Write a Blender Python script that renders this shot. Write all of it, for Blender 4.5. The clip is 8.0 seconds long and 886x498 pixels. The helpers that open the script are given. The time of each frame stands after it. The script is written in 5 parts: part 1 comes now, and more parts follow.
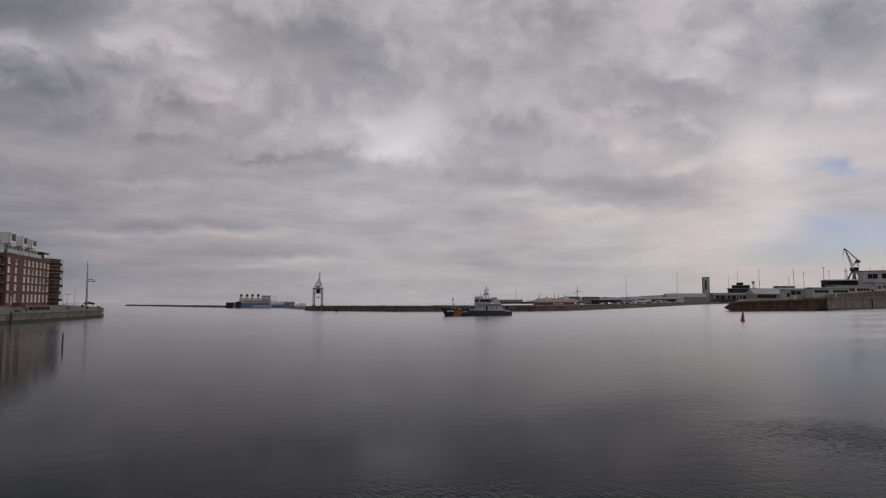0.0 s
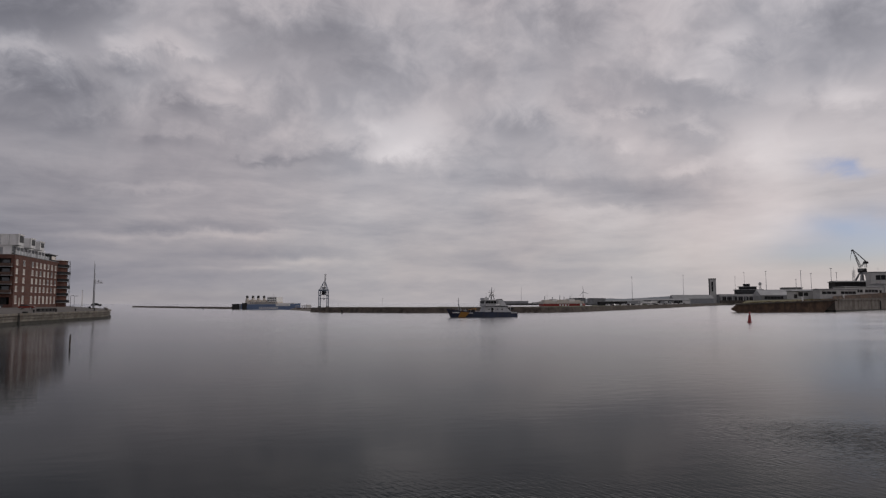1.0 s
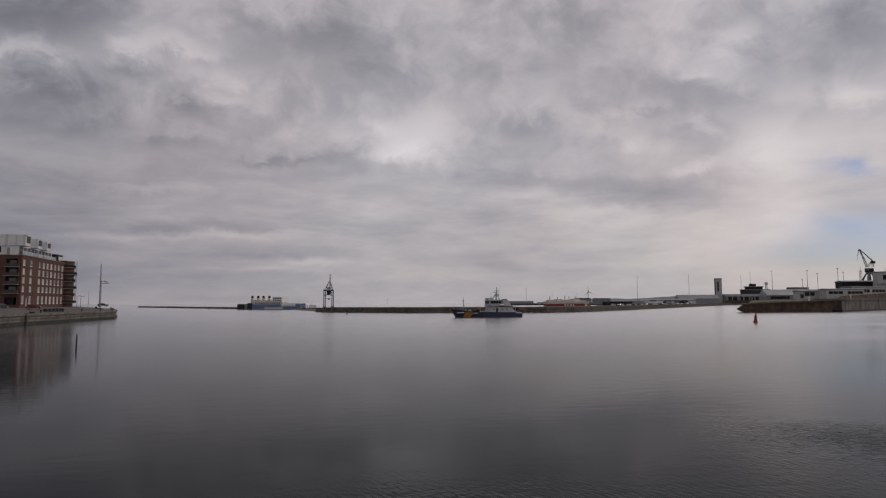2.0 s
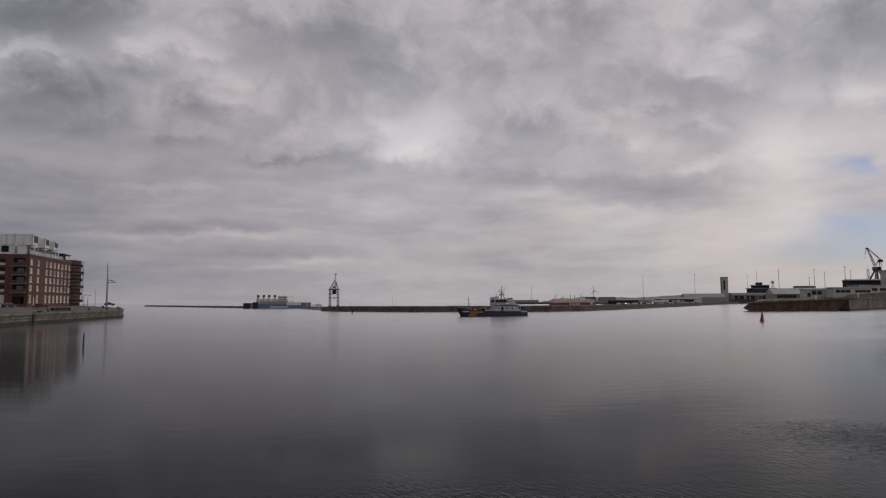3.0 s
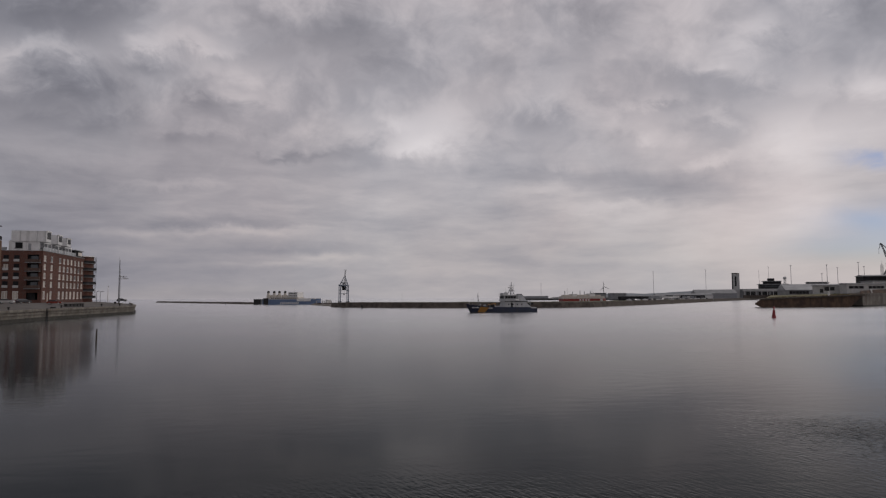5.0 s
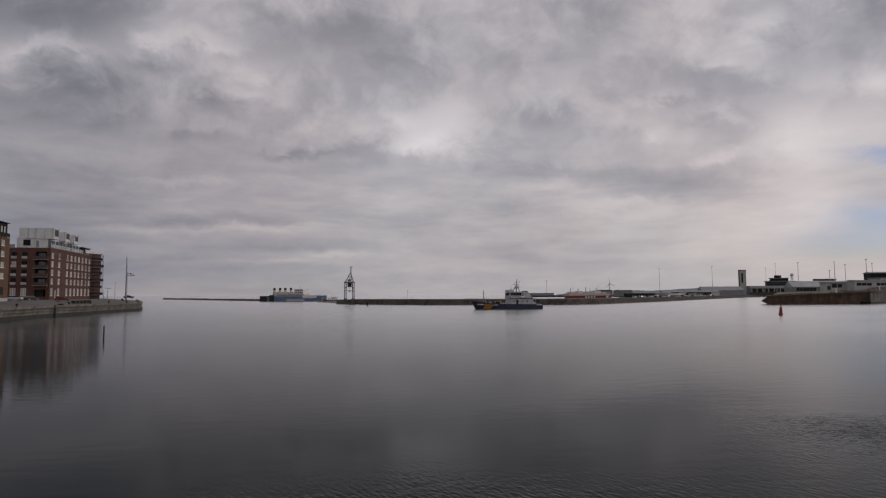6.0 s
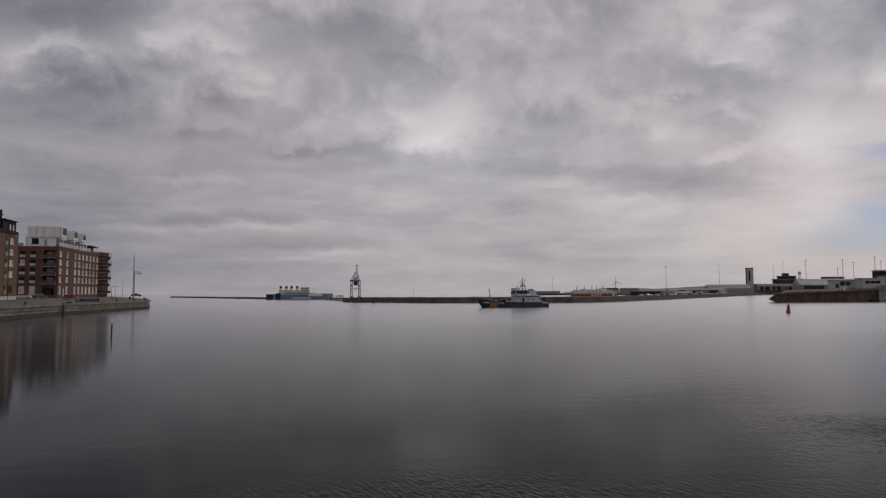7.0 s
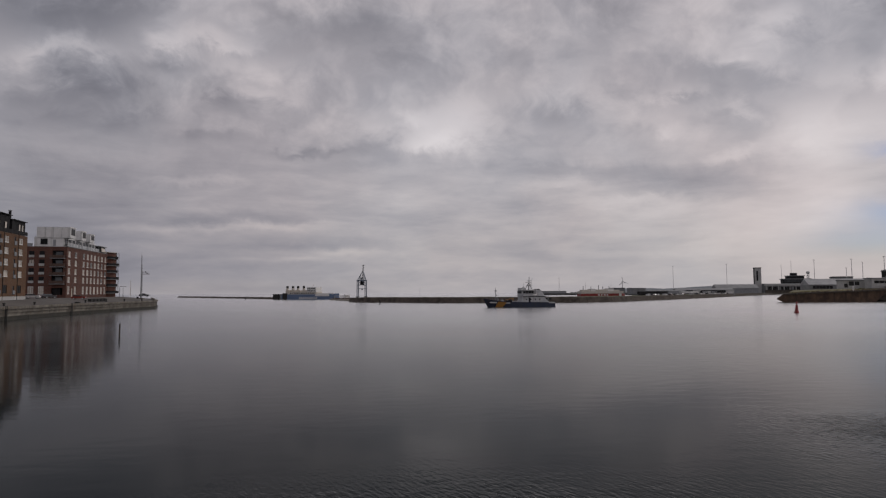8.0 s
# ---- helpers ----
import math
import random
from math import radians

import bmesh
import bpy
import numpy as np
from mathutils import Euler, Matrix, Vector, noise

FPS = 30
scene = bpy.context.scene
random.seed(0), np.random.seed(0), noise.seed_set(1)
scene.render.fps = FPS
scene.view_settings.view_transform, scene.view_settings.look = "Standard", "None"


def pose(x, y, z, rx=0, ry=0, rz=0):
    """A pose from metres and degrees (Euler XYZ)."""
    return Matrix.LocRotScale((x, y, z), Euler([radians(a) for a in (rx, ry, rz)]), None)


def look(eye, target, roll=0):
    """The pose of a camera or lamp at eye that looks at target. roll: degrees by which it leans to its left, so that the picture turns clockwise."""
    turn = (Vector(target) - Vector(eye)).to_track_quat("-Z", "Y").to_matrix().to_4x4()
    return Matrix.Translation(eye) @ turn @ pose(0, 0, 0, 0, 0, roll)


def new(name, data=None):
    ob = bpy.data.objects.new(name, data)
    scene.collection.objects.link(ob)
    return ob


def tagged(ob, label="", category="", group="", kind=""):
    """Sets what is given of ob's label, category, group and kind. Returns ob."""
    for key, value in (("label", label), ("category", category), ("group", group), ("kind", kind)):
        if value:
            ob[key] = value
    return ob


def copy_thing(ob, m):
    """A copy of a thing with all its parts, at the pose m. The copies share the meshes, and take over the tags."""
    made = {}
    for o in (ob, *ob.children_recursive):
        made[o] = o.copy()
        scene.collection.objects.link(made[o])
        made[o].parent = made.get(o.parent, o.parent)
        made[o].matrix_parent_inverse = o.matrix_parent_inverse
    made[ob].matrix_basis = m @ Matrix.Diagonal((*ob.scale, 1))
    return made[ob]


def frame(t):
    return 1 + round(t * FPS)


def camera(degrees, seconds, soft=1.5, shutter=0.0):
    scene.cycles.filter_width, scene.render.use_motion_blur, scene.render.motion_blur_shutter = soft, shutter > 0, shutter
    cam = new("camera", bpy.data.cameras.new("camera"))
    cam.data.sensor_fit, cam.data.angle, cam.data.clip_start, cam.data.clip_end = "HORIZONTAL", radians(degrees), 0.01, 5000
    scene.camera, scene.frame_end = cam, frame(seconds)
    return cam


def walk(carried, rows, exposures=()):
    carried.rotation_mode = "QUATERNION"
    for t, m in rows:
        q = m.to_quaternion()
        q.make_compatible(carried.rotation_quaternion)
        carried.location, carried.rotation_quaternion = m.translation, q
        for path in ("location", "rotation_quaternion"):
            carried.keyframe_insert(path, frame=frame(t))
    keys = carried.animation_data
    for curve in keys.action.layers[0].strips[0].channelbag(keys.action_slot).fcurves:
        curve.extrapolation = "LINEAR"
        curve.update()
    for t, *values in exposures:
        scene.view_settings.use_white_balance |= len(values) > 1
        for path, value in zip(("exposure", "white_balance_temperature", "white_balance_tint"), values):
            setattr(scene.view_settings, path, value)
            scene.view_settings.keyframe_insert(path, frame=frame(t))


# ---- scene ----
cam = camera(71, 8.0, soft=1.25)
EYE = 6.0
ROWS = [(0.0, 4.74, 0.190, -1.870), (0.5, 4.83, 0.185, -1.615), (1.0, 4.874, 0.200, -1.368), (1.5, 4.894, 0.210, -1.147),
        (3.0, 4.787, 0.252, -0.446), (3.5, 4.708, 0.268, -0.204), (4.0, 4.63, 0.27, 0.0), (4.5, 4.549, 0.265, 0.203),
        (6.0, 4.150, 0.242, 0.926), (6.5, 4.046, 0.250, 1.203), (7.0, 3.978, 0.258, 1.470), (7.5, 3.966, 0.272, 1.750),
        (8.0, 3.974, 0.274, 2.045)]
walk(cam, [(t, pose(0, 0, EYE, 90 + p, r, y)) for t, p, r, y in ROWS])

# ---- sky and light ----
SUN_EL, SUN_AZ = 38, 62          # degrees; azimuth clockwise from the view's +y
world = bpy.data.worlds.new("overcast_sky")
scene.world = world
world.use_nodes = True


class Nodes:
    """Short forms for building a node tree."""

    def __init__(self, tree):
        self.tree = tree
        tree.nodes.clear()

    def add(self, kind, inputs=None, **settings):
        n = self.tree.nodes.new(kind)
        if "operation" in settings:
            n.operation = settings["operation"]
        if "data_type" in settings:
            n.data_type, n.blend_type = settings["data_type"], settings["blend_type"]
        if "interpolation_type" in settings:
            n.interpolation_type = settings["interpolation_type"]
        if "sky_type" in settings:
            n.sky_type, n.sun_disc = settings["sky_type"], settings["sun_disc"]
            n.sun_elevation, n.sun_rotation = settings["sun_elevation"], settings["sun_rotation"]
        for k, v in (inputs or {}).items():
            self.put(n.inputs[k], v)
        return n

    def put(self, socket, v):
        if isinstance(v, bpy.types.NodeSocket):
            self.tree.links.new(v, socket)
        else:
            socket.default_value = v

    def math(self, op, a, b=0.0, c=0.0, clamp=False):
        n = self.add("ShaderNodeMath", {0: a, 1: b, 2: c}, operation=op)
        n.use_clamp = clamp
        return n.outputs[0]

    def noise(self, vec, scale, detail=4.0, rough=0.5, distort=0.0):
        n = self.add("ShaderNodeTexNoise", {"Scale": scale, "Detail": detail, "Roughness": rough, "Distortion": distort})
        if vec is not None:
            self.put(n.inputs["Vector"], vec)
        return n.outputs[0]

    def ramp(self, fac, stops, smooth=False):
        n = self.add("ShaderNodeValToRGB", {0: fac})
        els = n.color_ramp.elements
        if smooth:
            n.color_ramp.interpolation = "EASE"
        while len(els) < len(stops):
            els.new(0.5)
        for e, (p, c) in zip(els, stops):
            e.position, e.color = p, (*c, 1)
        return n.outputs[0]

    def mix(self, fac, a, b, how="MIX"):
        n = self.add("ShaderNodeMix", data_type="RGBA", blend_type=how)
        self.put(n.inputs[0], fac)
        self.put(n.inputs[6], a if isinstance(a, bpy.types.NodeSocket) else (*a, 1))
        self.put(n.inputs[7], b if isinstance(b, bpy.types.NodeSocket) else (*b, 1))
        return n.outputs[2]


def build_sky():
    """A broken layer of stratocumulus over a Nishita sky."""
    n = Nodes(world.node_tree)
    way = n.add("ShaderNodeTexCoord").outputs["Generated"]
    x, y, z = n.add("ShaderNodeSeparateXYZ", {0: way}).outputs
    up = n.math("MAXIMUM", z, 0.0)

    def stretched(k):
        return n.add("ShaderNodeMapping", {0: way, 3: (1.0, 1.0, k)}).outputs[0]

    def bend(vec, scale, amount):
        w = n.add("ShaderNodeTexNoise", {"Vector": vec, "Scale": scale, "Detail": 2.0}).outputs[1]
        centred = n.add("ShaderNodeVectorMath", {0: w, 1: (0.5, 0.5, 0.5)}, operation="SUBTRACT").outputs[0]
        off = n.add("ShaderNodeVectorMath", {0: centred, 1: (amount, amount, amount)}, operation="MULTIPLY").outputs[0]
        return n.add("ShaderNodeVectorMath", {0: vec, 1: off}, operation="ADD").outputs[0]

    def centred(f, amount):
        return n.math("MULTIPLY", n.math("SUBTRACT", f, 0.5), amount)

    # overhead the clouds are round puffs; towards the horizon they close up into long flat streaks
    high, low = stretched(1.25), stretched(4.6)
    mid = n.noise(bend(high, 3.0, 0.30), 4.2, 6.0, 0.56)
    puff = n.noise(bend(high, 9.0, 0.10), 13.0, 7.0, 0.62)
    mass = n.noise(bend(high, 5.0, 0.16), 7.5, 4.0, 0.55)
    edge = n.add("ShaderNodeMapRange", {0: mass, 1: 0.43, 2: 0.57}, interpolation_type="SMOOTHSTEP").outputs[0]
    over = n.math("ADD", n.math("ADD", centred(mid, 0.28), centred(puff, 0.46)), centred(edge, 0.085))
    streak = n.noise(bend(low, 3.0, 0.18), 3.6, 6.0, 0.56)
    wisp = n.noise(bend(low, 7.0, 0.10), 9.5, 5.0, 0.58)
    flat = n.math("ADD", centred(streak, 0.36), centred(wisp, 0.36))
    rise = n.add("ShaderNodeMapRange", {0: up, 1: 0.13, 2: 0.29}, interpolation_type="SMOOTHSTEP").outputs[0]
    relief = n.math("ADD", n.math("MULTIPLY", over, rise), n.math("MULTIPLY", flat, n.math("SUBTRACT", 1.0, rise)))
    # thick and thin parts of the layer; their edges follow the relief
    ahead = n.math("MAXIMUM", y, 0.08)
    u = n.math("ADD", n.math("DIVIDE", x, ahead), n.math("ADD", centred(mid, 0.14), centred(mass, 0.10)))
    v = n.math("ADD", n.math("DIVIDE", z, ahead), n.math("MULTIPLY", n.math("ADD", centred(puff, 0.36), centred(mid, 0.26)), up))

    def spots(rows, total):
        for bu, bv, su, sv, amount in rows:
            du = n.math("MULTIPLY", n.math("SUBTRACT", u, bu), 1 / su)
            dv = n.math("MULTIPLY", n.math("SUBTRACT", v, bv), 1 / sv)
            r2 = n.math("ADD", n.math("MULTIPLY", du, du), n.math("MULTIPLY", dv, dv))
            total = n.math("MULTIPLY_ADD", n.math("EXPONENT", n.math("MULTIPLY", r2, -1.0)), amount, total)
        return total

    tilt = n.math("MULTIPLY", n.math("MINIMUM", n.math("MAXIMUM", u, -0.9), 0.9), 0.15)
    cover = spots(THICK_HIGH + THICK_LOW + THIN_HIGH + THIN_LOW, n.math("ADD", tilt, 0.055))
    haze = n.math("EXPONENT", n.math("MULTIPLY", up, -9.0))
    # the layer is smoother towards the east and in the haze
    east = n.math("MINIMUM", n.math("MAXIMUM", n.math("DIVIDE", x, ahead), -0.6), 0.8)
    relief = n.math("MULTIPLY", relief, n.math("SUBTRACT", 1.0, n.math("MULTIPLY", east, 0.05)))
    relief = n.math("MULTIPLY", relief, n.math("SUBTRACT", 1.0, n.math("MULTIPLY", haze, 0.45)))
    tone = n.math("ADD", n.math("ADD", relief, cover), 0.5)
    cloud = n.ramp(tone, [(0.0, (0.130, 0.128, 0.152)), (0.28, (0.228, 0.221, 0.250)), (0.5, (0.362, 0.345, 0.375)),
                          (0.72, (0.545, 0.505, 0.527)), (1.0, (0.72, 0.665, 0.68))])
    # low down the thin parts turn cream and the thick ones blue-grey
    hue = n.ramp(tone, [(0.34, (0.97, 1.0, 1.02)), (0.48, (0.995, 1.0, 0.985)), (0.66, WARM)])
    tint = n.mix(n.math("MULTIPLY", haze, 1.9, clamp=True), (1.0, 1.0, 1.0), hue)
    layer = n.mix(1.0, cloud, tint, "MULTIPLY")
    blush = n.noise(bend(high, 2.0, 0.3), 2.6, 3.0, 0.5)
    layer = n.mix(1.0, layer, n.ramp(blush, [(0.36, (0.975, 1.0, 1.015)), (0.5, (1.0, 1.0, 1.0)), (0.64, (1.018, 0.995, 0.99))]), "MULTIPLY")
    sky = n.add("ShaderNodeTexSky", sky_type="NISHITA", sun_disc=False, sun_elevation=radians(SUN_EL), sun_rotation=radians(SUN_AZ))
    blue = n.add("ShaderNodeVectorMath", {0: sky.outputs[0], 1: (0.0465, 0.0475, 0.0615)}, operation="MULTIPLY").outputs[0]
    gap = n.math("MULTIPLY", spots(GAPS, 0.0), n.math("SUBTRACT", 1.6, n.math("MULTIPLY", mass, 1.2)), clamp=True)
    full = n.mix(gap, layer, blue)
    bg = n.add("ShaderNodeBackground", {"Color": full, "Strength": 1.0})
    n.add("ShaderNodeOutputWorld", {0: bg.outputs[0]})


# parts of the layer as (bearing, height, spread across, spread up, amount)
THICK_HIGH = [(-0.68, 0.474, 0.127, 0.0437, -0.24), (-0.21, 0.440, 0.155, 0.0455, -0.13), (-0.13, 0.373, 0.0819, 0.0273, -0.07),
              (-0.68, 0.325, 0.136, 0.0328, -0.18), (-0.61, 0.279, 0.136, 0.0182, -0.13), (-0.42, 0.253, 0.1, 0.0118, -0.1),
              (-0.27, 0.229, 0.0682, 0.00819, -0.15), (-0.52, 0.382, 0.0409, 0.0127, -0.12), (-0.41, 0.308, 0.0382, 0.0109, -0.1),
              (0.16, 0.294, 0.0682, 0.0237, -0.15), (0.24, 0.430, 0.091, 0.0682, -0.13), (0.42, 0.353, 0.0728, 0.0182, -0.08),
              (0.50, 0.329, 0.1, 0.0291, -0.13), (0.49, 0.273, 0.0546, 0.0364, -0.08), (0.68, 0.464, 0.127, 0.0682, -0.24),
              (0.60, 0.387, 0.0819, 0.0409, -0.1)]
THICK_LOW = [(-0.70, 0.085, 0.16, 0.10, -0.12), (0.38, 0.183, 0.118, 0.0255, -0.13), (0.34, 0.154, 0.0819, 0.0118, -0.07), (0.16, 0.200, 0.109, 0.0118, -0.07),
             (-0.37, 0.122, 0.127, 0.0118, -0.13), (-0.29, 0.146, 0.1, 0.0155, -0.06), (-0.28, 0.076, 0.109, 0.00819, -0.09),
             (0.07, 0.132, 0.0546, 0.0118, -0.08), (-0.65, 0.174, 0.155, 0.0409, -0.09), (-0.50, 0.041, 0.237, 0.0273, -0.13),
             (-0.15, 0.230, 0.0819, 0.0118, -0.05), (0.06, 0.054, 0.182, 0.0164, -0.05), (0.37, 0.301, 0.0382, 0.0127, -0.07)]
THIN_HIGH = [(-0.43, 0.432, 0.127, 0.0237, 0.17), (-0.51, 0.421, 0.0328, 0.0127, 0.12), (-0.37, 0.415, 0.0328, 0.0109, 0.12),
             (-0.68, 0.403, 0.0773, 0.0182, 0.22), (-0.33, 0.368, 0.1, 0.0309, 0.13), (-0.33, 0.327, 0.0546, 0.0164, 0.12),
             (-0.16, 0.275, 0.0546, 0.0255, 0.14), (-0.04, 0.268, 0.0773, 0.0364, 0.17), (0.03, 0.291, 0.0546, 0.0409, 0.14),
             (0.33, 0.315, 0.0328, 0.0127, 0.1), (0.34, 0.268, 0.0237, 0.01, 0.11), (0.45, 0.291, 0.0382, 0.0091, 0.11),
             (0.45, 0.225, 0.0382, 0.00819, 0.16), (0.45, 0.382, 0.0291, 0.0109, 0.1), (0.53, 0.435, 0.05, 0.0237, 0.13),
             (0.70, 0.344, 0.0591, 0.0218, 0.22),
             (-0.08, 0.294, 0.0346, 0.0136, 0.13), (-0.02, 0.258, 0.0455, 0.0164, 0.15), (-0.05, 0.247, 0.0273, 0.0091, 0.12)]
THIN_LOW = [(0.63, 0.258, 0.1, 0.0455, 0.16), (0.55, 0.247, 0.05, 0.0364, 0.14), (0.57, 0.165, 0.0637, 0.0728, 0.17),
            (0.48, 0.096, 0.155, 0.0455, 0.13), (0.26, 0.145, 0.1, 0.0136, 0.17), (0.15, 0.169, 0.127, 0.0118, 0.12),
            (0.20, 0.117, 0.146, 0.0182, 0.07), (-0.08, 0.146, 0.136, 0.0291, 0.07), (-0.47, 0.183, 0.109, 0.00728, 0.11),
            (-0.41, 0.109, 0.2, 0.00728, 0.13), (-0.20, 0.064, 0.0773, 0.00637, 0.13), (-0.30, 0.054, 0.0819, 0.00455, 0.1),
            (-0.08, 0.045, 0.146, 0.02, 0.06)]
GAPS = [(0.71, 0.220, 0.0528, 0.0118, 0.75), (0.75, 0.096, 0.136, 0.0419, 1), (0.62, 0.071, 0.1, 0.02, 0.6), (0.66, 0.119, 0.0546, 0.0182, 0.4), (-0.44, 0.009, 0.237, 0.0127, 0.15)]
WARM = (1.008, 1.0, 0.95)
build_sky()

sun = new("sun", bpy.data.lights.new("sun", "SUN"))
sun.data.energy, sun.data.angle, sun.data.color = 0.55, radians(20), (1.0, 0.95, 0.88)
sun.matrix_world = look((math.sin(radians(SUN_AZ)) * math.cos(radians(SUN_EL)) * 100, math.cos(radians(SUN_AZ)) * math.cos(radians(SUN_EL)) * 100, math.sin(radians(SUN_EL)) * 100), (0, 0, 0))

# ---- materials ----
def material(name, colors, scale=1.0, rough=0.7, metal=0.0, bump=0.0, bump_scale=None, spread=(0.35, 0.65), vary=0.0, second=None, sheen=0.5):
    """A worn surface: patches of the colours at one size, streaks of a second noise, grain in the relief."""
    m = bpy.data.materials.new(name)
    m.use_nodes = True
    n = Nodes(m.node_tree)
    vec = n.add("ShaderNodeTexCoord").outputs["Object"]
    a = n.noise(vec, scale, 5.0, 0.6)
    steps = [(spread[0] + (spread[1] - spread[0]) * i / max(1, len(colors) - 1), c) for i, c in enumerate(colors)]
    col = n.ramp(a, steps)
    fine = n.noise(vec, scale * 9, 3.0, 0.6)
    col = n.mix(0.5, col, n.ramp(fine, [(0.3, (0.72, 0.72, 0.72)), (0.7, (1.0, 1.0, 1.0))]), "MULTIPLY")
    if second:
        squeeze = n.add("ShaderNodeMapping", {0: vec, 3: (1.0, 1.0, 0.12)}).outputs[0]
        streak = n.noise(squeeze, second[1], 4.0, 0.6)
        col = n.mix(n.ramp(streak, [(0.52, (0, 0, 0)), (0.68, (1, 1, 1))]), col, second[0])
    if vary:
        r = n.add("ShaderNodeObjectInfo").outputs["Random"]
        col = n.mix(1.0, col, n.ramp(r, [(0.0, (1 - vary,) * 3), (1.0, (1, 1, 1))]), "MULTIPLY")
    b = n.add("ShaderNodeBsdfPrincipled", {"Base Color": col, "Metallic": metal, "Specular IOR Level": sheen,
                                           "Roughness": n.math("MULTIPLY_ADD", fine, 0.2, max(0.0, rough - 0.1))})
    if bump:
        h = n.noise(vec, bump_scale or scale * 6, 4.0, 0.6)
        b_n = n.add("ShaderNodeBump", {"Height": h, "Strength": bump, "Distance": 0.05})
        n.put(b.inputs["Normal"], b_n.outputs[0])
    n.add("ShaderNodeOutputMaterial", {0: b.outputs[0]})
    return m


def brick_material(name, c1, c2, mortar):
    """Brickwork at true brick size, with paler and sootier areas."""
    m = bpy.data.materials.new(name)
    m.use_nodes = True
    n = Nodes(m.node_tree)
    tc = n.add("ShaderNodeTexCoord").outputs["Object"]
    sep = n.add("ShaderNodeSeparateXYZ", {0: tc})
    run = n.math("ADD", sep.outputs[0], sep.outputs[1])
    vec = n.add("ShaderNodeCombineXYZ", {0: run, 1: sep.outputs[2], 2: 0.0}).outputs[0]
    br = n.add("ShaderNodeTexBrick", {"Vector": vec, "Color1": (*c1, 1), "Color2": (*c2, 1), "Mortar": (*mortar, 1), "Scale": 1.0,
                                      "Mortar Size": 0.008, "Brick Width": 0.25, "Row Height": 0.075})
    patch = n.noise(tc, 0.25, 4.0, 0.6)
    col = n.mix(1.0, br.outputs[0], n.ramp(patch, [(0.3, (0.72, 0.72, 0.74)), (0.7, (1.08, 1.04, 1.0))]), "MULTIPLY")
    b = n.add("ShaderNodeBsdfPrincipled", {"Base Color": col, "Roughness": 0.85})
    bp = n.add("ShaderNodeBump", {"Height": br.outputs[1], "Strength": 0.4, "Distance": 0.01})
    n.put(b.inputs["Normal"], bp.outputs[0])
    n.add("ShaderNodeOutputMaterial", {0: b.outputs[0]})
    return m


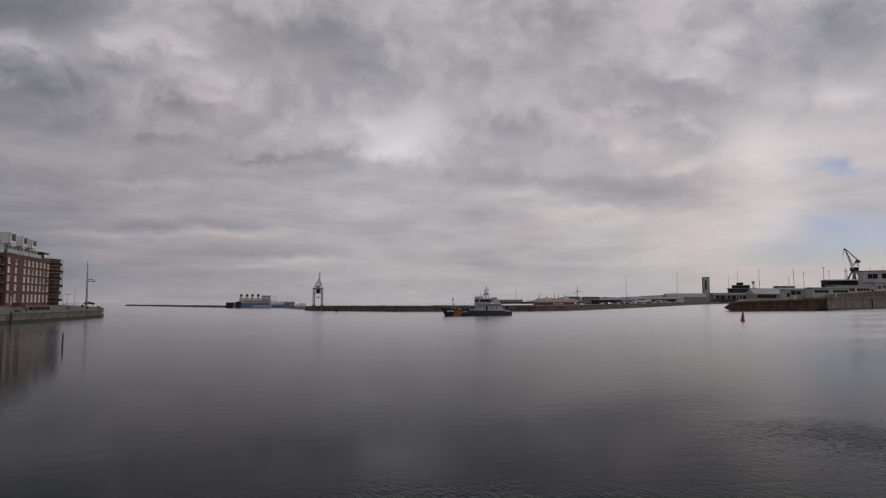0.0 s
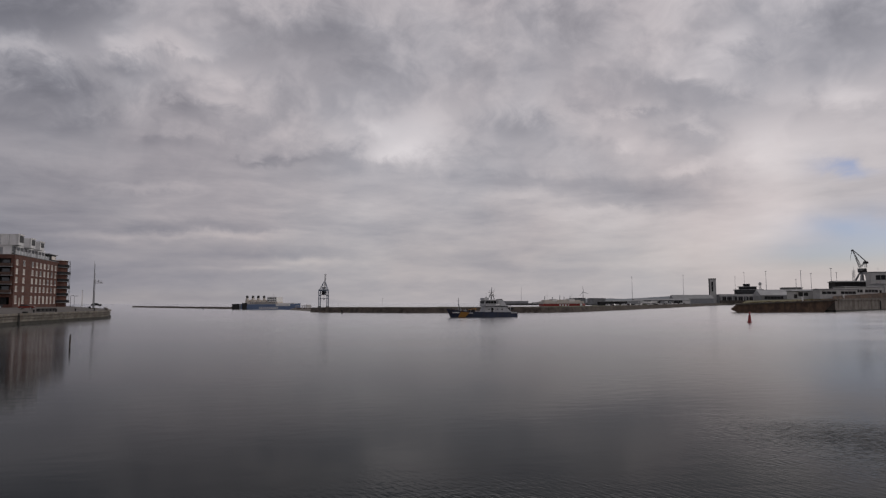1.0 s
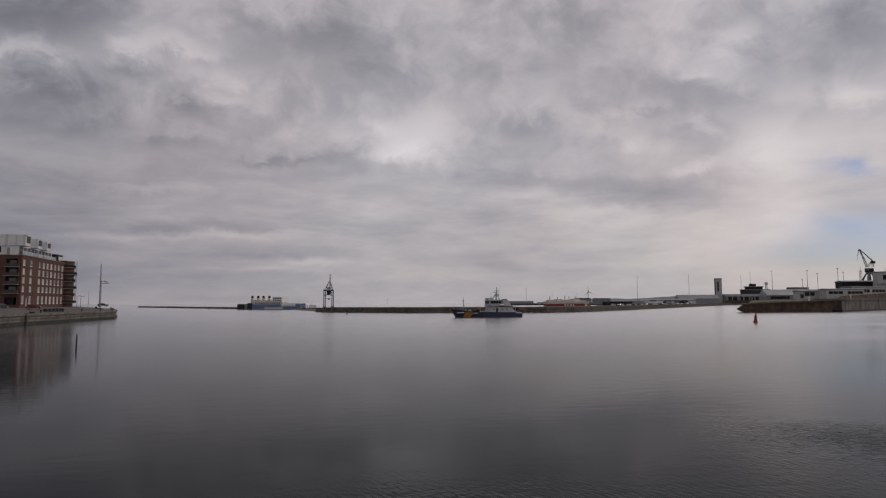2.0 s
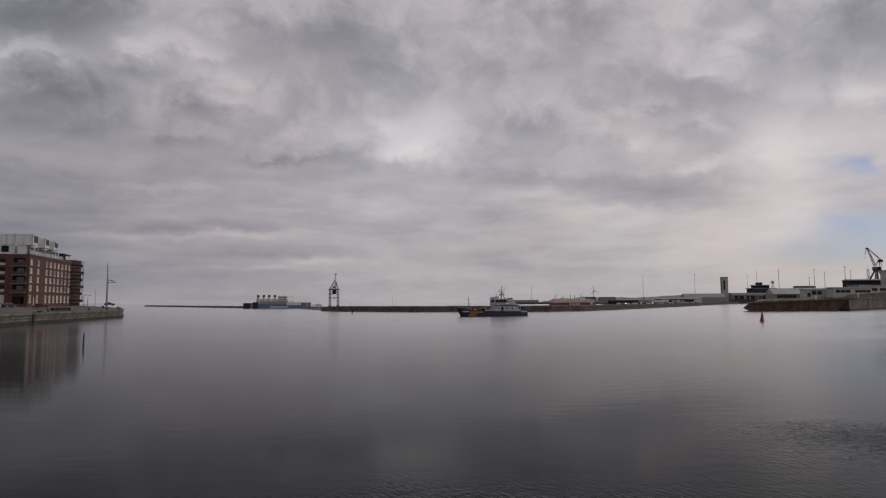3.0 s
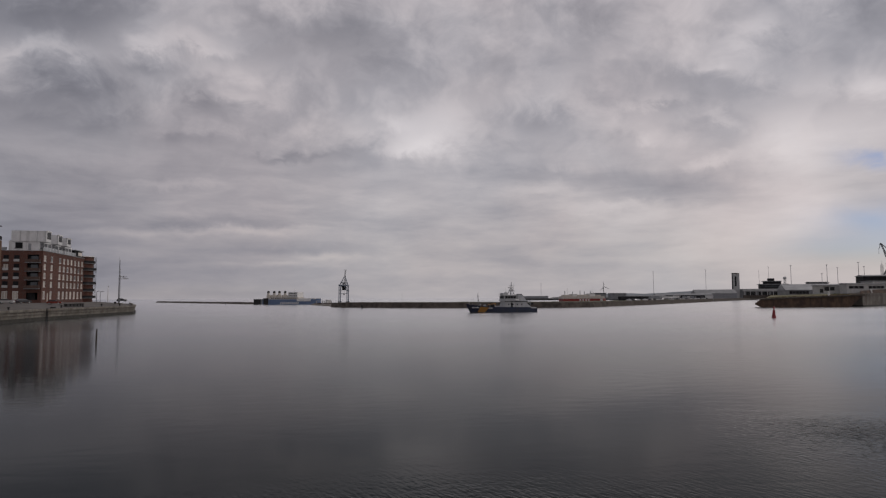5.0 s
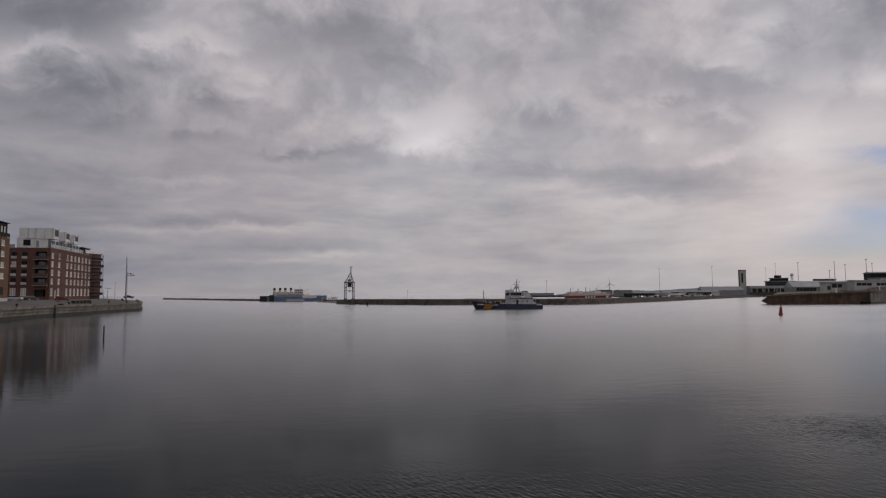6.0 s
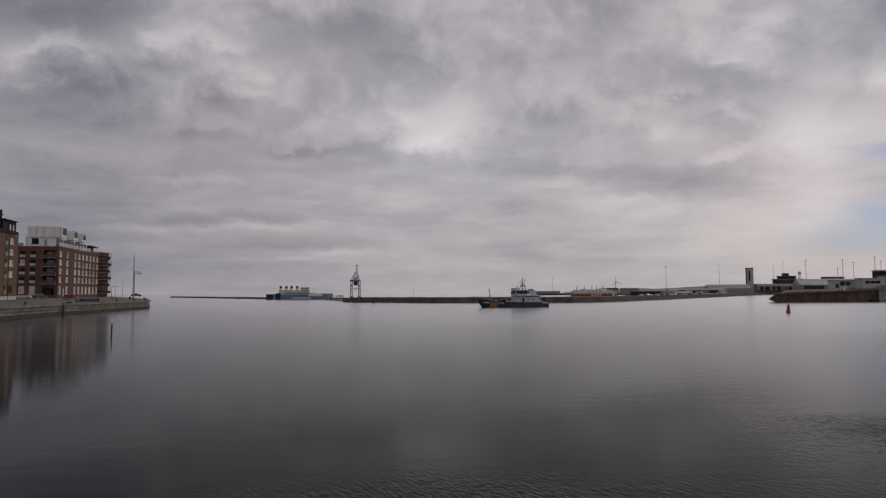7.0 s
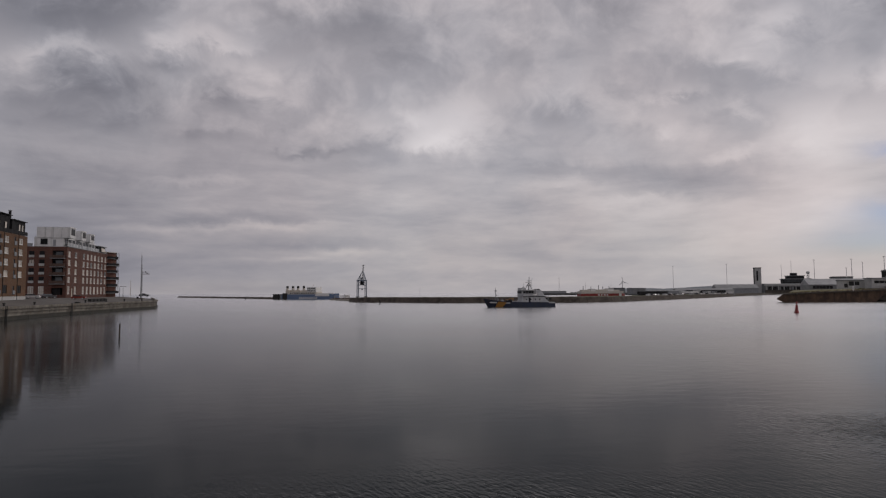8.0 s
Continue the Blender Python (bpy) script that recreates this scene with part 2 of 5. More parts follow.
def water_material():
    m = bpy.data.materials.new("harbour_water")
    m.use_nodes = True
    n = Nodes(m.node_tree)
    tc = n.add("ShaderNodeTexCoord").outputs["Object"]
    x, y, _ = n.add("ShaderNodeSeparateXYZ", {0: tc}).outputs

    def wavelets(turn, long, scale, detail=2.0, distort=0.0):
        """Waves whose crests, that many times longer than wide, run at minus the turn to the x axis."""
        across = n.add("ShaderNodeMapping", {0: tc, 2: (0, 0, radians(turn))}).outputs[0]
        return n.noise(n.add("ShaderNodeMapping", {0: across, 3: (1.0, long, 1.0)}).outputs[0], scale, detail, 0.5, distort)

    ripple = wavelets(58, 2.4, 2.5, 1.5, 0.35)
    swell = wavelets(-8, 2.2, 0.5)
    # cat's paws: patches that a breath of wind has roughened
    gust = n.noise(tc, 0.16, 3.0, 0.55)
    lively = 0.02
    for cx, cy, rx, ry, amount in ((18.0, 24.0, 4.8, 7.5, 0.85), (2.0, 18.2, 5.5, 2.8, 0.75), (-5.0, 18.2, 3.5, 1.8, 0.5)):
        dx = n.math("MULTIPLY", n.math("SUBTRACT", x, cx), 1 / rx)
        dy = n.math("MULTIPLY", n.math("SUBTRACT", y, cy), 1 / ry)
        r2 = n.math("ADD", n.math("MULTIPLY", dx, dx), n.math("MULTIPLY", dy, dy))
        breath = n.math("MULTIPLY", n.ramp(gust, [(0.36, (0.35,) * 3), (0.6, (1.0,) * 3)]), amount)
        lively = n.math("MULTIPLY_ADD", n.math("EXPONENT", n.math("MULTIPLY", r2, -1.0)), breath, lively)
    h = n.math("ADD", n.math("MULTIPLY", n.math("MULTIPLY", ripple, lively), 0.14), n.math("MULTIPLY", swell, 0.013))
    # out of the houses' lee the channel has a short chop, in long bands of livelier and stiller water
    open_y = n.add("ShaderNodeMapRange", {0: y, 1: 24.0, 2: 100.0}, interpolation_type="SMOOTHSTEP").outputs[0]
    open_x = n.add("ShaderNodeMapRange", {0: n.math("MULTIPLY_ADD", y, 0.55, x), 1: -25.0, 2: 70.0, 3: 0.42}, interpolation_type="SMOOTHSTEP").outputs[0]
    bands = n.ramp(wavelets(-4, 5.0, 0.012, 4.0, 0.4), [(0.35, (0.6,) * 3), (0.62, (1.0,) * 3)])
    chop = wavelets(-10, 1.8, 0.8)
    stir = n.math("MULTIPLY", bands, n.math("MULTIPLY", open_y, open_x))
    h = n.math("ADD", h, n.math("MULTIPLY", n.math("MULTIPLY", chop, stir), 0.05))
    bump = n.add("ShaderNodeBump", {"Height": h, "Strength": 1.0, "Distance": 0.6})
    gloss = n.math("POWER", n.add("ShaderNodeFresnel", {"IOR": 1.333, "Normal": bump.outputs[0]}).outputs[0], 1.5)
    deep = n.add("ShaderNodeBsdfDiffuse", {"Color": (0.006, 0.010, 0.011, 1)})
    face = n.add("ShaderNodeBsdfGlossy", {"Color": (1, 1, 1, 1), "Roughness": n.math("MULTIPLY_ADD", stir, 0.19, 0.07), "Normal": bump.outputs[0]})
    b = n.add("ShaderNodeMixShader", {0: gloss, 1: deep.outputs[0], 2: face.outputs[0]})
    n.add("ShaderNodeOutputMaterial", {0: b.outputs[0]})
    return m


def glass_material(name, tint, rough=0.06, gloss=0.8):
    m = bpy.data.materials.new(name)
    m.use_nodes = True
    n = Nodes(m.node_tree)
    tc = n.add("ShaderNodeTexCoord").outputs["Object"]
    r = n.add("ShaderNodeObjectInfo").outputs["Random"]
    col = n.mix(1.0, tint, n.ramp(r, [(0.0, (0.45, 0.45, 0.45)), (1.0, (1.1, 1.1, 1.1))]), "MULTIPLY")
    b = n.add("ShaderNodeBsdfPrincipled", {"Base Color": col, "Roughness": n.math("MULTIPLY_ADD", n.noise(tc, 2.0), 0.05, rough), "IOR": 1.5,
                                           "Specular IOR Level": gloss})
    n.add("ShaderNodeOutputMaterial", {0: b.outputs[0]})
    return m


M = {
    "water": water_material(),
    "brick_red": brick_material("red_brick", (0.135, 0.048, 0.031), (0.088, 0.032, 0.022), (0.11, 0.08, 0.067)),
    "brick_ochre": brick_material("ochre_brick", (0.155, 0.078, 0.037), (0.115, 0.055, 0.026), (0.135, 0.094, 0.065)),
    "white_paint": material("white_paint", [(0.66, 0.65, 0.63), (0.78, 0.77, 0.75)], 0.8, 0.5),
    "off_white": material("dulled_white_render", [(0.40, 0.40, 0.395), (0.50, 0.495, 0.485)], 0.5, 0.7, bump=0.1, second=((0.33, 0.32, 0.30), 0.6)),
    "white_metal": material("white_cladding", [(0.6, 0.6, 0.6), (0.72, 0.72, 0.715)], 0.4, 0.45, bump=0.1, second=((0.45, 0.45, 0.44), 0.8)),
    "ship_grey": material("pale_ship_grey_paint", [(0.36, 0.37, 0.385), (0.46, 0.465, 0.475)], 0.6, 0.45, second=((0.26, 0.25, 0.24), 0.9)),
    "grey_metal": material("grey_steel", [(0.22, 0.23, 0.25), (0.32, 0.33, 0.34)], 0.7, 0.5, 0.3),
    "mast_metal": material("galvanised_steel", [(0.42, 0.43, 0.44), (0.54, 0.54, 0.54)], 0.7, 0.6, 0.1),
    "dark_metal": material("dark_cladding", [(0.014, 0.0145, 0.016), (0.03, 0.03, 0.032)], 0.6, 0.75, sheen=0.2),
    "black": material("black_rubber", [(0.012, 0.012, 0.013), (0.025, 0.024, 0.023)], 1.5, 0.7),
    "concrete": material("weathered_concrete", [(0.12, 0.108, 0.09), (0.185, 0.168, 0.144), (0.25, 0.23, 0.198)], 0.35, 0.9, bump=0.3, second=((0.15, 0.125, 0.095), 0.55)),
    "concrete_old": material("stained_old_concrete", [(0.11, 0.095, 0.08), (0.17, 0.15, 0.13), (0.22, 0.2, 0.175)], 0.25, 0.9, bump=0.3, second=((0.07, 0.055, 0.042), 0.3)),
    "concrete_dark": material("wet_concrete", [(0.016, 0.015, 0.01), (0.04, 0.036, 0.025)], 0.6, 0.7, bump=0.4),
    "paving": material("paving", [(0.085, 0.077, 0.07), (0.135, 0.124, 0.113)], 0.15, 0.9, bump=0.2),
    "asphalt": material("asphalt", [(0.045, 0.045, 0.045), (0.075, 0.073, 0.07)], 0.2, 0.9, bump=0.2),
    "stone_bank": material("dark_bank_stone", [(0.045, 0.037, 0.031), (0.085, 0.07, 0.059), (0.125, 0.104, 0.086)], 0.4, 0.95, bump=0.8),
    "rust": material("rusty_sheet_piling", [(0.04, 0.025, 0.018), (0.078, 0.047, 0.03), (0.115, 0.072, 0.045)], 0.3, 0.9, bump=0.5, second=((0.04, 0.026, 0.019), 0.5)),
    "dry_grass": material("dry_grass", [(0.075, 0.07, 0.03), (0.14, 0.125, 0.055), (0.2, 0.17, 0.09)], 0.25, 1.0, bump=0.8),
    # the haze over the far wood is mixed into its blue-grey colour
    "hill": material("hazy_woodland", [(0.16, 0.18, 0.2), (0.2, 0.22, 0.235)], 0.01, 1.0),
    "navy": material("navy_hull_paint", [(0.009, 0.015, 0.038), (0.016, 0.026, 0.06)], 0.5, 0.65, second=((0.03, 0.03, 0.04), 0.8)),
    # hull blue, lightened in the colour for haze in front of the ferry
    "blue": material("blue_hull_paint", [(0.10, 0.15, 0.26), (0.13, 0.19, 0.31)], 0.1, 0.45),
    "gold": material("ochre_stripe_paint", [(0.27, 0.125, 0.024), (0.34, 0.165, 0.03)], 0.6, 0.45),
    "cream": material("cream_paint", [(0.5, 0.46, 0.40), (0.6, 0.56, 0.5)], 0.4, 0.5),
    "red": material("red_hull_paint", [(0.20, 0.018, 0.014), (0.27, 0.027, 0.02)], 0.4, 0.45),
    "buoy_red": material("buoy_paint", [(0.2, 0.011, 0.014), (0.28, 0.016, 0.018)], 1.2, 0.45),
    "roof_grey": material("grey_sheet_roof", [(0.17, 0.175, 0.18), (0.25, 0.255, 0.26)], 0.2, 0.6),
    "pale_roof": material("pale_sheet_roof", [(0.27, 0.275, 0.285), (0.36, 0.365, 0.37)], 0.15, 0.6, second=((0.22, 0.22, 0.22), 0.3)),
    "balcony": material("dark_brown_balcony_panel", [(0.06, 0.036, 0.027), (0.1, 0.06, 0.045)], 0.5, 0.7),
    "wood": material("weathered_timber", [(0.04, 0.032, 0.025), (0.085, 0.07, 0.055)], 0.8, 0.9, bump=0.5),
    "dark_pane": glass_material("dark_window_glass", (0.012, 0.013, 0.015), 0.3, 0.15),
    "pane": glass_material("window_glass", (0.05, 0.055, 0.06)),
    # pale base colour stands in for bright sky reflected in the panes
    "blind": glass_material("pale_blind_behind_glass", (0.60, 0.54, 0.47), 0.2),
    "car_white": material("white_car_paint", [(0.6, 0.6, 0.6), (0.7, 0.7, 0.7)], 1.0, 0.25),
    "car_red": material("red_car_paint", [(0.17, 0.03, 0.022), (0.22, 0.042, 0.03)], 1.0, 0.25),
    "car_dark": material("dark_car_paint", [(0.02, 0.02, 0.024), (0.035, 0.035, 0.04)], 1.0, 0.25),
}


# ---- building blocks ----
def box(bm, x0, x1, y0, y1, z0, z1):
    v = [bm.verts.new(p) for p in ((x0, y0, z0), (x1, y0, z0), (x1, y1, z0), (x0, y1, z0), (x0, y0, z1), (x1, y0, z1), (x1, y1, z1), (x0, y1, z1))]
    for f in ((3, 2, 1, 0), (4, 5, 6, 7), (0, 1, 5, 4), (1, 2, 6, 5), (2, 3, 7, 6), (3, 0, 4, 7)):
        bm.faces.new([v[i] for i in f])
    return v


def prism(bm, outline, z0, z1):
    """An upright solid over a plan outline; z0 and z1 may be lists, a height for each corner."""
    k = len(outline)
    lo = z0 if isinstance(z0, (list, tuple)) else [z0] * k
    hi = z1 if isinstance(z1, (list, tuple)) else [z1] * k
    a = [bm.verts.new((x, y, z)) for (x, y), z in zip(outline, lo)]
    b = [bm.verts.new((x, y, z)) for (x, y), z in zip(outline, hi)]
    bm.faces.new(a[::-1]), bm.faces.new(b)
    for i in range(k):
        j = (i + 1) % k
        bm.faces.new((a[i], a[j], b[j], b[i]))


def loft(bm, rings):
    """Closed rings of equal length, skinned and capped."""
    vs = [[bm.verts.new(p) for p in r] for r in rings]
    k = len(vs[0])
    for r, s in zip(vs, vs[1:]):
        for i in range(k):
            j = (i + 1) % k
            bm.faces.new((r[i], r[j], s[j], s[i]))
    bm.faces.new(vs[0][::-1]), bm.faces.new(vs[-1])


def rod(bm, p, q, r0, r1=None, k=6):
    """A tapered bar from p to q."""
    p, q = Vector(p), Vector(q)
    r1 = r0 if r1 is None else r1
    turn = (q - p).to_track_quat("Z", "Y").to_matrix()
    ring = [Vector((math.cos(a), math.sin(a), 0)) for a in (2 * math.pi * i / k for i in range(k))]
    loft(bm, [[p + turn @ (c * r0) for c in ring], [q + turn @ (c * r1) for c in ring]])


def turned(bm, profile, k=16, cx=0.0, cy=0.0):
    """A solid of revolution from (radius, height) pairs."""
    loft(bm, [[(cx + max(r, 0.001) * math.cos(2 * math.pi * i / k), cy + max(r, 0.001) * math.sin(2 * math.pi * i / k), z) for i in range(k)] for r, z in profile])


def mesh_of(name, bm, mat):
    bmesh.ops.recalc_face_normals(bm, faces=bm.faces)
    me = bpy.data.meshes.new(name)
    bm.to_mesh(me)
    bm.free()
    me.materials.append(mat)
    return me


def part(name, bm, mat, parent, label=""):
    me = bm if isinstance(bm, bpy.types.Mesh) else mesh_of(name, bm, mat)
    ob = new(name, me)
    ob.parent = parent
    return tagged(ob, label)


def built(name, fn, mat, parent, label=""):
    """A part whose mesh fn(bm) draws."""
    bm = bmesh.new()
    fn(bm)
    return part(name, bm, mat, parent, label)


def boxed(name, dims, mat, parent, label=""):
    return built(name, lambda bm: box(bm, *dims), mat, parent, label)


def box_along(bm, m, length):
    """A low kerb of separate blocks along a plan line, a little in from its edge."""
    k = max(1, round(length / 6))
    for i in range(k):
        for v in box(bm, length * i / k + 0.05, length * (i + 1) / k - 0.05, 3.4, 4.1, 2.7, 3.05):
            v.co = m @ v.co


def thing(name, m, label, category, group=""):
    ob = new(name)
    ob.empty_display_size = 0.5
    ob.matrix_world = m
    return tagged(ob, label, category, group)


def structure(name, fn, mat, label, category):
    bm = bmesh.new()
    fn(bm)
    ob = new(name, mesh_of(name, bm, mat))
    return tagged(ob, label, category, "", "structure")


def heading(x, y, z, tx, ty):
    """A pose at (x, y, z) whose own x axis points to (tx, ty) in plan."""
    return pose(x, y, z, 0, 0, math.degrees(math.atan2(ty - y, tx - x)))


def wall_with_openings(bm, length, z0, z1, y0, y1, holes):
    """A wall along x with real holes (x0, x1, z0, z1)."""
    xs = sorted({0.0, length, *[h[0] for h in holes], *[h[1] for h in holes]})
    for a, b in zip(xs, xs[1:]):
        mid = (a + b) / 2
        cuts = sorted((h[2], h[3]) for h in holes if h[0] < mid < h[1])
        z = z0
        for c, d in cuts:
            if c > z:
                box(bm, a, b, y0, y1, z, c)
            z = max(z, d)
        if z1 > z:
            box(bm, a, b, y0, y1, z, z1)


# ---- water and land ----
def draw_water(bm):
    ring = [bm.verts.new((4700 * math.cos(2 * math.pi * i / 96), 4700 * math.sin(2 * math.pi * i / 96), 0)) for i in range(96)]
    bm.faces.new(ring)


structure("water", draw_water, M["water"], "calm dark grey harbour water with fine ripples", "water")

# west quay: a wall along the channel, with the paved ground that rises to the houses
QUAY = [(-98, 108), (-104.6, 136.6), (-114.5, 176), (-124.5, 245)]
QTOP = 3.15


def draw_quay_ground(bm):
    outline = QUAY + [(-135, 268), (-168, 330), (-260, 330), (-260, 108)]
    heights = [QTOP] * 5 + [QTOP, 4.7, 4.7]
    low = [bm.verts.new((x, y, -1)) for x, y in outline]
    top = [bm.verts.new((x, y, z)) for (x, y), z in zip(outline, heights)]
    inner = [bm.verts.new((x, y, 4.6)) for x, y in ((-112, 108), (-119, 140), (-126, 176), (-140, 225), (-150, 262), (-170, 300))]
    for i in range(len(outline)):
        j = (i + 1) % len(outline)
        bm.faces.new((low[i], low[j], top[j], top[i]))
    for i in range(5):
        bm.faces.new((top[i], top[i + 1], inner[i + 1], inner[i]))
    bm.faces.new((inner[5], top[5], top[6])), bm.faces.new((top[7], top[0], inner[0]))
    bm.faces.new((top[6], top[7], *inner))


structure("ground", draw_quay_ground, M["paving"], "paved quayside ground rising gently to the apartment houses", "ground")


def along(line, offset=0.0):
    """Pieces of a plan line as (pose of the start, length), x along the line, y to its left."""
    out = []
    for (x0, y0), (x1, y1) in zip(line, line[1:]):
        out.append((heading(x0, y0, 0, x1, y1), math.hypot(x1 - x0, y1 - y0)))
    return out


quay_wall = thing("quay_wall", pose(0, 0, 0), "pale weathered concrete quay wall with dark wet foot", "quay wall")
quay_wall["kind"] = "structure"
for m, length in along(QUAY + [(-135, 268), (-168, 330)]):
    n_panels = max(1, round(length / 13))
    w = length / n_panels
    for i in range(n_panels):
        a, b = i * w + 0.08, (i + 1) * w - 0.08
        for nm, y0, z0, z1, mat in (("coping", -0.6, 2.55, 3.2, "concrete"), ("panel", -0.12, 0.9, 2.5, "concrete"), ("ledge", -0.5, 1.75, 2.0, "concrete"), ("wet_foot", -0.5, -1.0, 0.9, "concrete_dark")):
            ob = boxed(nm, (a, b, y0, 0.02, z0 + 0.03 * random.random(), z1), M[mat], quay_wall)
            ob.matrix_world = m

# low parapet round the head of the quay
parapet = thing("parapet_wall", pose(0, 0, 0), "low concrete parapet round the quay head", "parapet")
parapet["kind"] = "structure"
for m, length in along([(-125.2, 247.5), (-135.7, 268.5), (-168, 329)]):
    ob = boxed("parapet_block", (0, length, 0.3, 0.8, QTOP - 0.1, QTOP + 0.75), M["concrete"], parapet)
    ob.matrix_world = m

# far pier and shore
SHORE = [(-74, 396), (-64, 377), (-14, 346), (16, 343), (62, 340), (80, 352), (143, 442), (269, 642), (499, 1005), (1400, 2300)]


def draw_pier(bm):
    rear = [(1400, 3600), (600, 3600), (330, 1500), (225, 760), (165, 530), (100, 442), (60, 410), (0, 410), (-50, 432), (-70, 436)]
    prism(bm, [(x, y + 3) for x, y in SHORE] + rear, -1, 2.75)


structure("far_quay_ground", draw_pier, M["asphalt"], "flat dark harbour ground of the far pier", "ground")
bank = thing("pier_bank", pose(0, 0, 0), "dark stone bank along the far pier", "stone bank")
bank["kind"] = "structure"


def draw_bank(bm):
    rng = random.Random(4)
    for m, length in along(SHORE):
        n = max(2, int(length / 4.5)) if length < 600 else 60
        for i in range(n):
            a, b = length * i / n, length * (i + 1) / n
            d = rng.uniform(0.0, 0.3)
            h = 2.75 + rng.uniform(-0.08, 0.14)
            pts = [(a, -0.5 - d, -0.6), (b, -0.5 - d, -0.6), (b, 3.2, -0.6), (a, 3.2, -0.6), (a, 0.2 - d * 0.3, h), (b, 0.2 - d * 0.3, h), (b, 3.2, h), (a, 3.2, h)]
            v = [bm.verts.new(m @ Vector(p)) for p in pts]
            for f in ((3, 2, 1, 0), (4, 5, 6, 7), (0, 1, 5, 4), (1, 2, 6, 5), (2, 3, 7, 6), (3, 0, 4, 7)):
                bm.faces.new([v[k] for k in f])


built("stone_facing", draw_bank, M["stone_bank"], bank)


def draw_pier_grass(bm):
    """A long uneven verge a little back from the pier's edge."""
    r = random.Random(14)
    for m, length in along([(-58, 388), (-10, 362), (18, 359), (60, 356), (78, 372), (138, 462), (260, 652)]):
        k = max(4, int(length / 5))
        rings = []
        for i in range(k + 1):
            h, j = 0.15 + 0.4 * r.random(), r.uniform(-0.8, 0.8)
            rings.append([m @ Vector(p) for p in ((length * i / k, -2.5 + j, 2.6), (length * i / k, 3.0, 2.6), (length * i / k, 1.5 + j, 2.75 + h), (length * i / k, -1.2 + j, 2.75 + h * 0.9))])
        loft(bm, rings)


structure("verge", draw_pier_grass, material("dull_green_grass", [(0.05, 0.06, 0.03), (0.09, 0.10, 0.055), (0.14, 0.14, 0.09)], 0.2, 1.0, bump=0.8), "dull green grass verge along the far pier", "grass verge")
structure("pier_kerb", lambda bm: [box_along(bm, m, length) for m, length in along(SHORE[1:8])], M["concrete"], "pale concrete kerb along the pier edge", "kerb")


def draw_strip(line, width, z, seed):
    """A low rubble mound along a plan line."""
    def fn(bm):
        rng = random.Random(seed)
        for m, length in along(line):
            n = max(3, int(length / 9))
            rings = []
            for i in range(n + 1):
                x, j, k = length * i / n, rng.uniform(-0.5, 0.5), rng.uniform(-0.15, 0.25)
                rings.append([m @ Vector(p) for p in ((x, -width / 2 - 2 + j, -0.8), (x, width / 2 + 2, -0.8), (x, width / 2, z + k), (x, -width / 2 + j * 0.5, z + k))])
            loft(bm, rings)
    return fn


structure("breakwater", draw_strip([(-410, 886), (-268, 706), (-196, 612), (-170, 590)], 9, 1.7, 5), M["stone_bank"], "long low dark breakwater of rubble stone", "breakwater")
structure("sand_spit", draw_strip([(-107, 506), (-92, 470), (-72, 420)], 7, 1.0, 6), material("pale_rubble", [(0.14, 0.12, 0.1), (0.22, 0.2, 0.17)], 0.3, 0.95, bump=0.5), "low pale rubble spit at the pier head", "spit")
structure("far_shore", lambda bm: prism(bm, [(118, 1080), (420, 1020), (900, 1500), (900, 1700), (118, 1300)], -1, 2.9), M["asphalt"], "distant flat dark shore beyond the basin", "ground")


def draw_hill(bm):
    """A wooded ridge far inland, rising to the east."""
    cols = []
    for i in range(81):
        f = i / 80
        x, y = 640 + 2700 * f, 3250 - 350 * f
        crest = 10 + 62 * min(1.0, f * 1.15) ** 0.8 + 8 * noise.noise((f * 9, 0.3, 0)) + 4 * noise.noise((f * 40, 2.0, 0))
        cols.append([bm.verts.new(p) for p in ((x, y - 300, 0), (x, y - 120, crest * 0.6), (x, y, crest), (x, y + 300, 0))])
    for a, b in zip(cols, cols[1:]):
        for k in range(3):
            bm.faces.new((a[k], b[k], b[k + 1], a[k + 1]))


structure("backdrop", draw_hill, M["hill"], "wooded ridge far beyond the harbour, coloured as if in haze", "hill")

# east mole and quay
structure("mole_ground", lambda bm: prism(bm, [(161, 319), (204, 326), (209, 345), (302, 470), (345, 640), (331, 640)], -1, [4.3, 6.3, 6.8, 7.2, 6.6, 6.4]), M["dry_grass"], "dry grass on top of the old mole", "ground")
structure("east_quay_ground", lambda bm: prism(bm, [(220, 334), (306, 404), (900, 905), (900, 1500), (420, 780), (346, 642), (303, 470), (218, 346)], -1, [6.9, 7.8, 9.2, 9.2, 8.0, 7.2, 7.3, 7.0]), M["paving"], "grey ground of the east quay", "ground")
mole = thing("mole_wall", pose(0, 0, 0), "rust-brown sheet-piled face of the old mole", "quay wall")
mole["kind"] = "structure"


MOLE = heading(154.7, 315.0, 0, 215.5, 323.5)


def mole_top(x):
    return 4.4 + (6.5 - 4.4) * (x - 4) / 57


def draw_mole_body(bm):
    """A mole with a raking toe at its west end and an undercut east end."""
    rings = []
    for y in (0.0, 14.0):
        rings.append([MOLE @ Vector((p[0] + 0.66 * y, p[1], p[2])) for p in ((0, y, 1.6), (0.3, y, 2.1), (4, y, 4.3), (20, y, mole_top(20) - 0.1), (40, y, mole_top(40) - 0.1), (61, y, 6.4), (59.4, y, 5.2), (52, y, -1.0), (6, y, -1.0))])
    loft(bm, rings)


